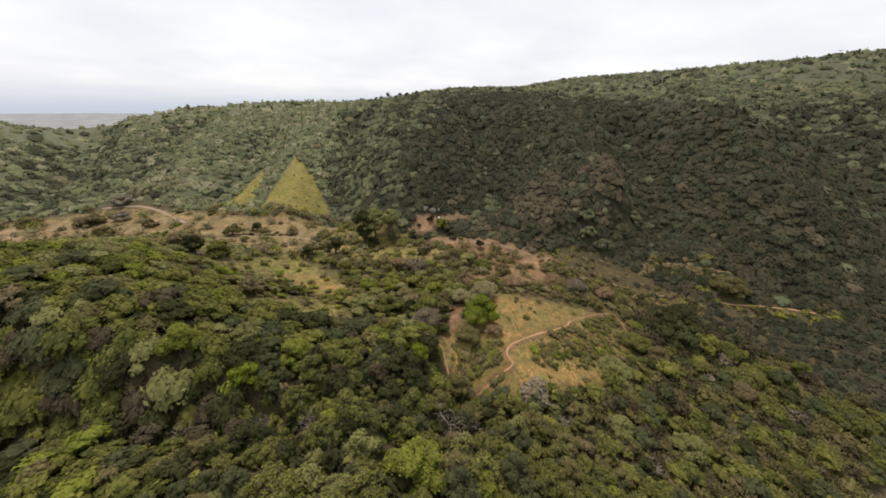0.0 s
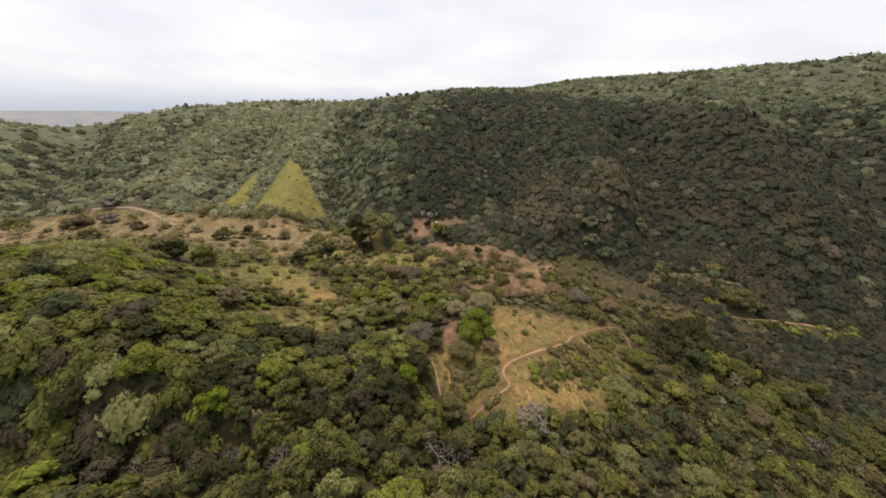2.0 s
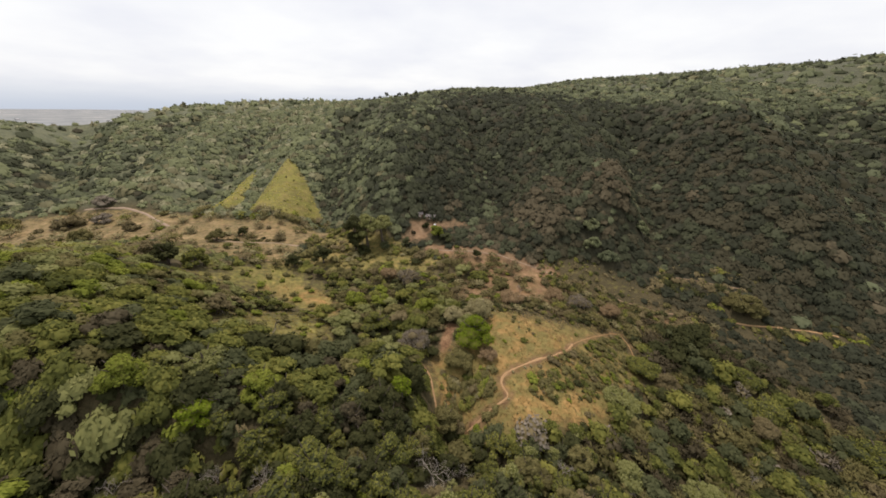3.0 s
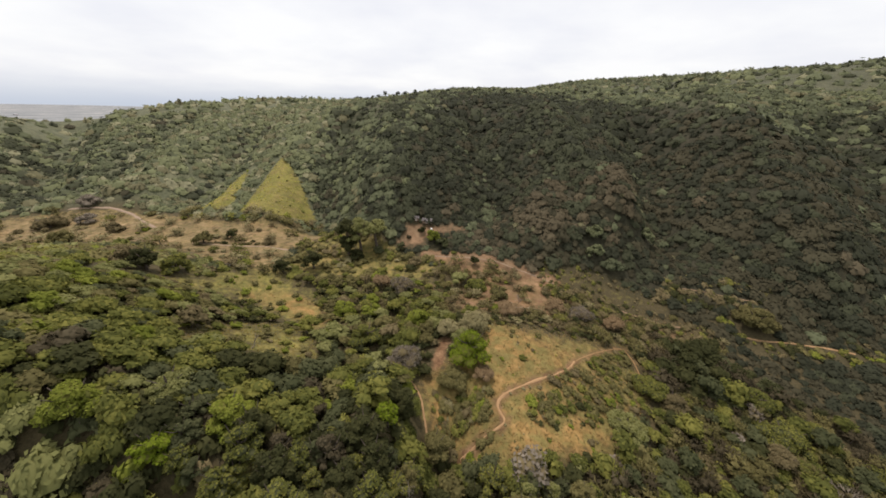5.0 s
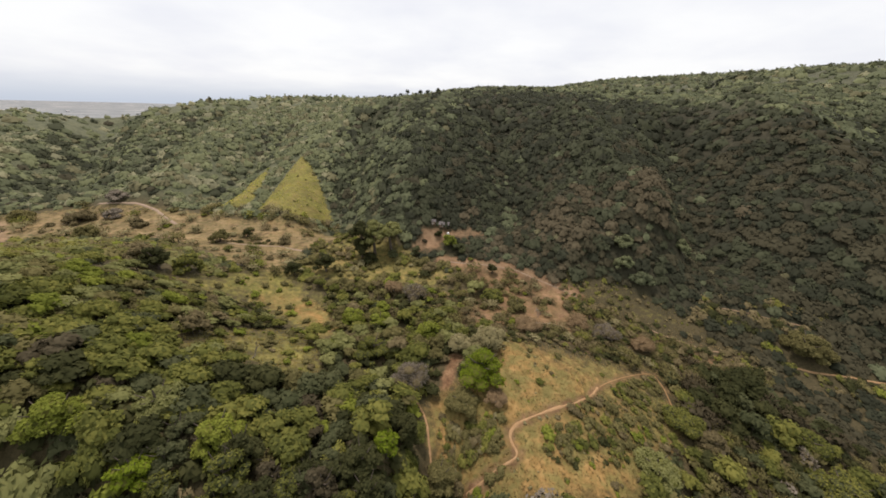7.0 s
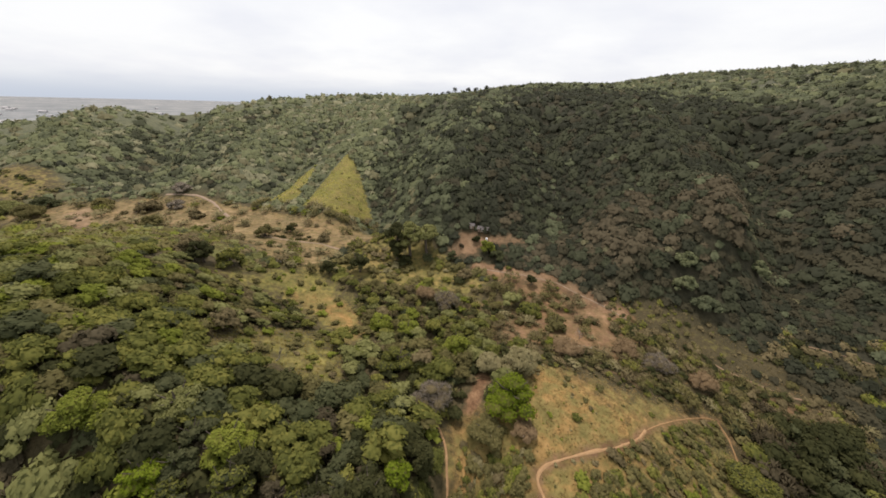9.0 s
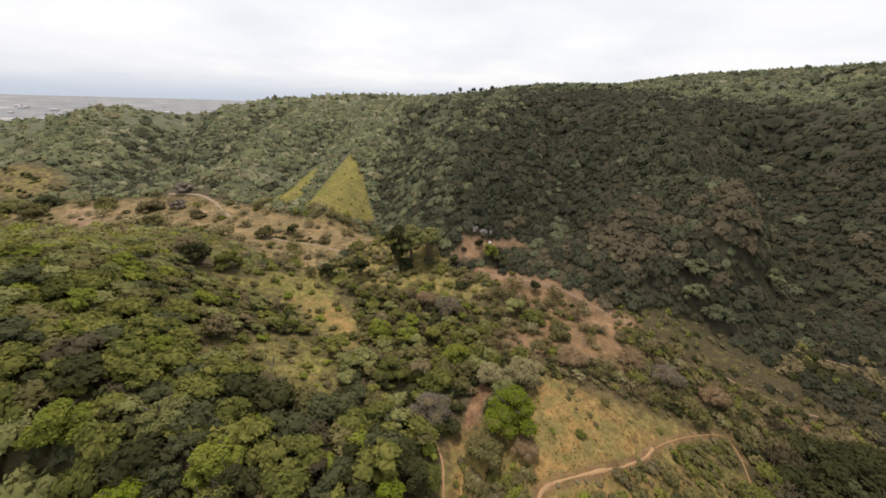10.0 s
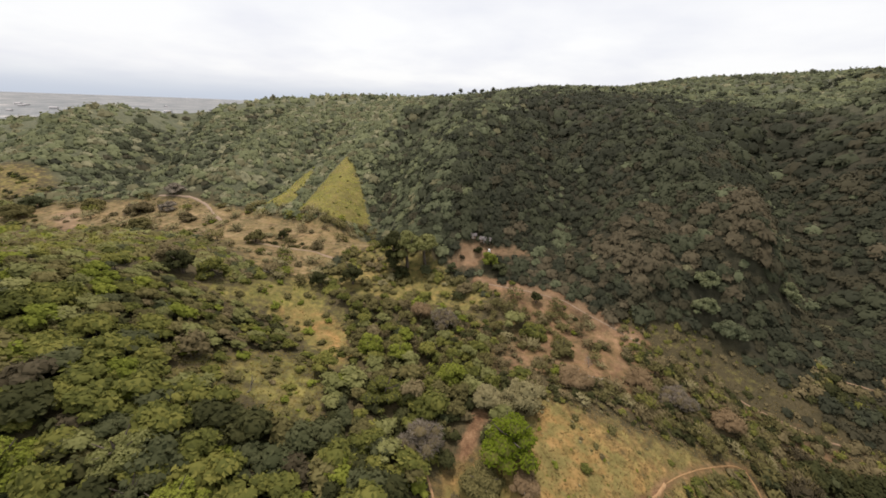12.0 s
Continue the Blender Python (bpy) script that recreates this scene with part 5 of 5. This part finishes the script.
def grass_tufts(name, label, outline, count, tall, mat, seed, avoid=(), ledge=0.0, clump=None):
    """Loose clumps of grass blades over an outline, as one joined mesh."""
    r = np.random.default_rng(seed)
    pts = np.array(outline)
    px, py = r.uniform(pts[:, 0].min() - 2, pts[:, 0].max() + 2, count * 3), r.uniform(pts[:, 1].min() - 2, pts[:, 1].max() + 2, count * 3)
    ok = inside(px, py, outline) > -1.0
    for l in avoid:
        ok &= off_line(px, py, l) > 0.9
    if clump is not None:
        ok &= tussock(px, py) > clump
    px, py = px[ok][:count], py[ok][:count]
    if ledge:
        py = np.round(py / ledge) * ledge + 0.8 * np.sin(px * 0.45) + r.normal(0, 0.45, len(py))
    n, blades = len(px), 5
    at = np.repeat(np.stack([px, py, ground_z(px, py)], 1), blades, 0)
    az = r.uniform(0, 6.283, n * blades)
    h = tall * r.uniform(0.5, 1.4, n * blades)
    out = np.stack([np.cos(az), np.sin(az), np.zeros(len(az))], 1)
    side = np.stack([-out[:, 1], out[:, 0], out[:, 2]], 1) * (0.28 * h)[:, None]
    foot = at + out * (0.18 * h)[:, None] - np.array([0, 0, 0.05])
    tip = foot + out * (0.5 * h)[:, None] + np.stack([0 * h, 0 * h, h], 1)
    v = np.stack([foot - side, foot + side, tip], 1).reshape(-1, 3)
    f = np.arange(len(v)).reshape(-1, 3)
    under = np.cross(v[1::3] - v[0::3], v[2::3] - v[0::3])[:, 2] < 0
    f[under] = f[under][:, ::-1]
    s = Shape()
    s.add(v, f, np.repeat(unit(out * 0.25 + np.array([0, 0, 1.0])), 3, 0), 0, np.repeat(r.uniform(0, 1, n), blades * 3))
    return tagged(new(name, s.mesh(name, [mat])), label, "grass", kind="stuff")


STRAW = leaf_material("straw_grass", (0.165, 0.125, 0.046), (0.230, 0.168, 0.070), (0.310, 0.230, 0.105), 0.5)
GRASS_FACE = leaf_material("face_grass", (0.270, 0.268, 0.042), (0.385, 0.366, 0.064), (0.500, 0.450, 0.092), 0.5)
GRASS_YELLOW = leaf_material("yellow_grass", (0.144, 0.116, 0.030), (0.190, 0.152, 0.040), (0.239, 0.192, 0.050), 0.5)
GRASS_OLIVE = leaf_material("olive_grass", (0.135, 0.112, 0.034), (0.185, 0.148, 0.048), (0.240, 0.185, 0.066), 0.4)
grass_tufts("dry_grass", "dry straw-coloured grass tufts on the knoll", KNOLL_GRASS, 6000, 0.26, STRAW, 51, (MAIN_PATH, UPPER_PATH, WOOD_PATH))
grass_tufts("olive_grass", "olive-green grass clumps among the dry grass of the knoll", KNOLL_GRASS, 1500, 0.16, GRASS_OLIVE, 57, (MAIN_PATH, UPPER_PATH, WOOD_PATH), 0.0, -0.1)
grass_tufts("slope_grass", "yellow-green tall grass on the steep slope face", BIG_FACE, 700, 0.36, GRASS_FACE, 52, (), 2.6)
grass_tufts("slope_grass", "yellow-green tall grass on the small slope face", SMALL_FACE, 350, 0.36, GRASS_FACE, 53, (), 2.6)
grass_tufts("valley_grass", "yellow grass beside the valley field", YELLOW_GRASS, 1100, 0.25, GRASS_YELLOW, 54)
grass_tufts("meadow_grass", "soft golden-olive grass in the meadow hollow", MEADOW, 1300, 0.28, GRASS_YELLOW, 56)
grass_tufts("orange_grass", "orange dry grass patches between the valley woods", ORANGE_GRASS, 500, 0.25, STRAW, 60)
grass_tufts("strip_grass", "short olive grass on the slope below the spur rim", GREEN_STRIP, 900, 0.22, GRASS_OLIVE, 58)
grass_tufts("spur_grass", "thin dry grass on the flank of the spur", SPUR_GRASS, 1200, 0.3, STRAW, 55, (EAST_TRACK,))


# ---- hut, fences ----
def box_mesh(name, size, mat, bevel=0.02):
    bm = bmesh.new()
    bmesh.ops.create_cube(bm, size=1.0, matrix=Matrix.Diagonal((*size, 1)))
    bmesh.ops.bevel(bm, geom=bm.edges[:], offset=bevel, segments=1, affect="EDGES")
    me = bpy.data.meshes.new(name)
    bm.to_mesh(me)
    bm.free()
    me.materials.append(mat)
    return me


WALL_MUD = earth_material("mud_wall", (0.20, 0.14, 0.10), (0.32, 0.24, 0.17))
ROOF_TIN = earth_material("weathered_tin", (0.20, 0.178, 0.172), (0.31, 0.28, 0.272), 2.5)
TIMBER = bark_material("weathered_timber", (0.30, 0.26, 0.21), (0.52, 0.47, 0.40))
WHITE_PLASTIC = earth_material("white_plastic", (0.74, 0.74, 0.72), (0.82, 0.82, 0.80))


def hut(px, py, length, depth, wall_high, turn, label):
    root = new("hut")
    t = 0.14
    for name, size, at in (("wall", (length, t, wall_high), (0, -depth / 2, wall_high / 2)), ("wall", (length, t, wall_high), (0, depth / 2, wall_high / 2)),
                           ("wall", (t, depth - t - 0.01, wall_high), (-length / 2 + t / 2, 0, wall_high / 2)), ("wall", (t, depth - t - 0.01, wall_high), (length / 2 - t / 2, 0, wall_high / 2))):
        part(name, box_mesh(name, size, WALL_MUD), root).location = at
    part("door", box_mesh("door", (0.75, 0.05, wall_high - 0.1), TIMBER), root, "weathered plank door").location = (-0.3, -depth / 2 - 0.1, wall_high / 2)
    pitch = math.atan2(0.9, depth / 2 + 0.4)
    reach = math.hypot(0.9, depth / 2 + 0.5)
    for side in (-1, 1):
        bm = bmesh.new()
        cols = 24
        for k in range(cols + 1):
            xx = -length / 2 - 0.4 + k * (length + 0.8) / cols
            dz = 0.03 if k % 2 else -0.03
            bm.verts.new((xx, -reach / 2, dz))
            bm.verts.new((xx, reach / 2, dz))
        bm.verts.ensure_lookup_table()
        for k in range(cols):
            bm.faces.new((bm.verts[2 * k], bm.verts[2 * k + 2], bm.verts[2 * k + 3], bm.verts[2 * k + 1]))
        bmesh.ops.solidify(bm, geom=bm.faces[:], thickness=0.03)
        me = bpy.data.meshes.new("roof_panel")
        bm.to_mesh(me)
        bm.free()
        me.materials.append(ROOF_TIN)
        part("roof_panel", me, root, "pale weathered metal sheet").matrix_basis = pose(0, side * (depth / 4 + 0.2), wall_high + 0.43, -side * math.degrees(pitch), 0, 0)
    root.matrix_basis = pose(px, py, float(ground_z(px, py)) - 0.1, 0, 0, turn)
    return tagged(root, label, "hut")


hut(-4.2, 167.6, 4.2, 2.6, 1.45, -8, "small mud-walled hut with a pale tin roof")
hut(-9.4, 168.0, 1.8, 1.5, 1.4, 12, "tiny shed with a pale tin roof beside the hut")


def far_house(px, py, length, depth, high, turn):
    root = new("house")
    part("wall", box_mesh("wall", (length, depth, high), WALL_WHITE, 0.1), root).location = (0, 0, high / 2)
    bm = bmesh.new()
    a, b, h = length / 2 + 0.6, depth / 2 + 0.6, 0.28 * depth
    v = [bm.verts.new(c) for c in ((-a, -b, 0), (a, -b, 0), (a, b, 0), (-a, b, 0), (-a, 0, h), (a, 0, h))]
    for f in ((0, 1, 5, 4), (2, 3, 4, 5), (0, 4, 3), (1, 2, 5), (3, 2, 1, 0)):
        bm.faces.new([v[i] for i in f])
    me = bpy.data.meshes.new("roof")
    bm.to_mesh(me)
    bm.free()
    me.materials.append(ROOF_FAR)
    part("roof", me, root, "pale sheet roof").location = (0, 0, high)
    root.matrix_basis = pose(px, py, float(ground_z(px, py)) - 0.3, 0, 0, turn)
    return tagged(root, "small pale house far off on the coastal plain", "house", "houses on the far plain")


WALL_WHITE = earth_material("whitewash", (0.40, 0.39, 0.38), (0.52, 0.51, 0.50), 0.4)
ROOF_FAR = earth_material("far_roof", (0.30, 0.29, 0.29), (0.46, 0.45, 0.45), 0.4)
town_rng = np.random.default_rng(88)
first_house = far_house(-1360, 700, 11, 7, 3.2, 20)
for k in range(48):
    spread, out_by = town_rng.uniform(-0.30, 0.24), town_rng.uniform(1050, 2300)
    hx, hy = -math.cos(0.46 + spread) * out_by, math.sin(0.46 + spread) * out_by
    grow = float(town_rng.uniform(0.7, 1.7))
    copy_thing(first_house, pose(hx, hy, float(ground_z(hx, hy)) - 0.3, 0, 0, float(town_rng.uniform(0, 180))) @ Matrix.Diagonal((grow, grow * float(town_rng.uniform(0.7, 1.5)), grow, 1)))


def water_tank(px, py):
    bm = bmesh.new()
    bmesh.ops.create_cone(bm, cap_ends=True, segments=20, radius1=0.5, radius2=0.5, depth=1.1, matrix=Matrix.Translation((0, 0, 0.55)))
    bmesh.ops.create_cone(bm, cap_ends=True, segments=20, radius1=0.46, radius2=0.2, depth=0.22, matrix=Matrix.Translation((0, 0, 1.2)))
    bmesh.ops.bevel(bm, geom=bm.edges[:], offset=0.02, segments=1, affect="EDGES")
    me = bpy.data.meshes.new("water_tank")
    bm.to_mesh(me)
    bm.free()
    me.materials.append(WHITE_PLASTIC)
    ob = new("water_tank", me)
    ob.location = (px, py, float(ground_z(px, py)) - 0.08)
    return tagged(ob, "small white plastic water tank below the hut", "tank")


water_tank(-2.1, 163.4)


def fence(a, b, posts, label):
    root = new("fence")
    a, b = np.array(a, float), np.array(b, float)
    root.location = (*a, float(ground_z(*a)))
    r = np.random.default_rng(int(abs(a[0]) * 7))
    base = Vector(root.location)
    tops = []
    for k in range(posts):
        p = a + (b - a) * k / (posts - 1)
        g = Vector((p[0], p[1], float(ground_z(*p))))
        post = part("post", box_mesh("post", (0.16, 0.16, 1.6 + r.uniform(-0.15, 0.2)), TIMBER), root)
        post.location = g - base + Vector((0, 0, 0.6))
        tops.append(g - base)
    for k in range(posts - 1):
        for h in (0.5, 1.1):
            p, q = tops[k] + Vector((0, 0, h)), tops[k + 1] + Vector((0, 0, h))
            rail = part("rail", box_mesh("rail", ((q - p).length, 0.08, 0.13), TIMBER), root)
            rail.matrix_basis = Matrix.Translation((p + q) / 2) @ (q - p).to_track_quat("X", "Z").to_matrix().to_4x4()
    return tagged(root, label, "fence")


fence((-76.1, 124.0), (-72.5, 129.0), 6, "pale weathered rail fence beside the yellow grass")
fence((27.2, 112.2), (33.5, 112.8), 7, "pale weathered rail fence below the bare spur")
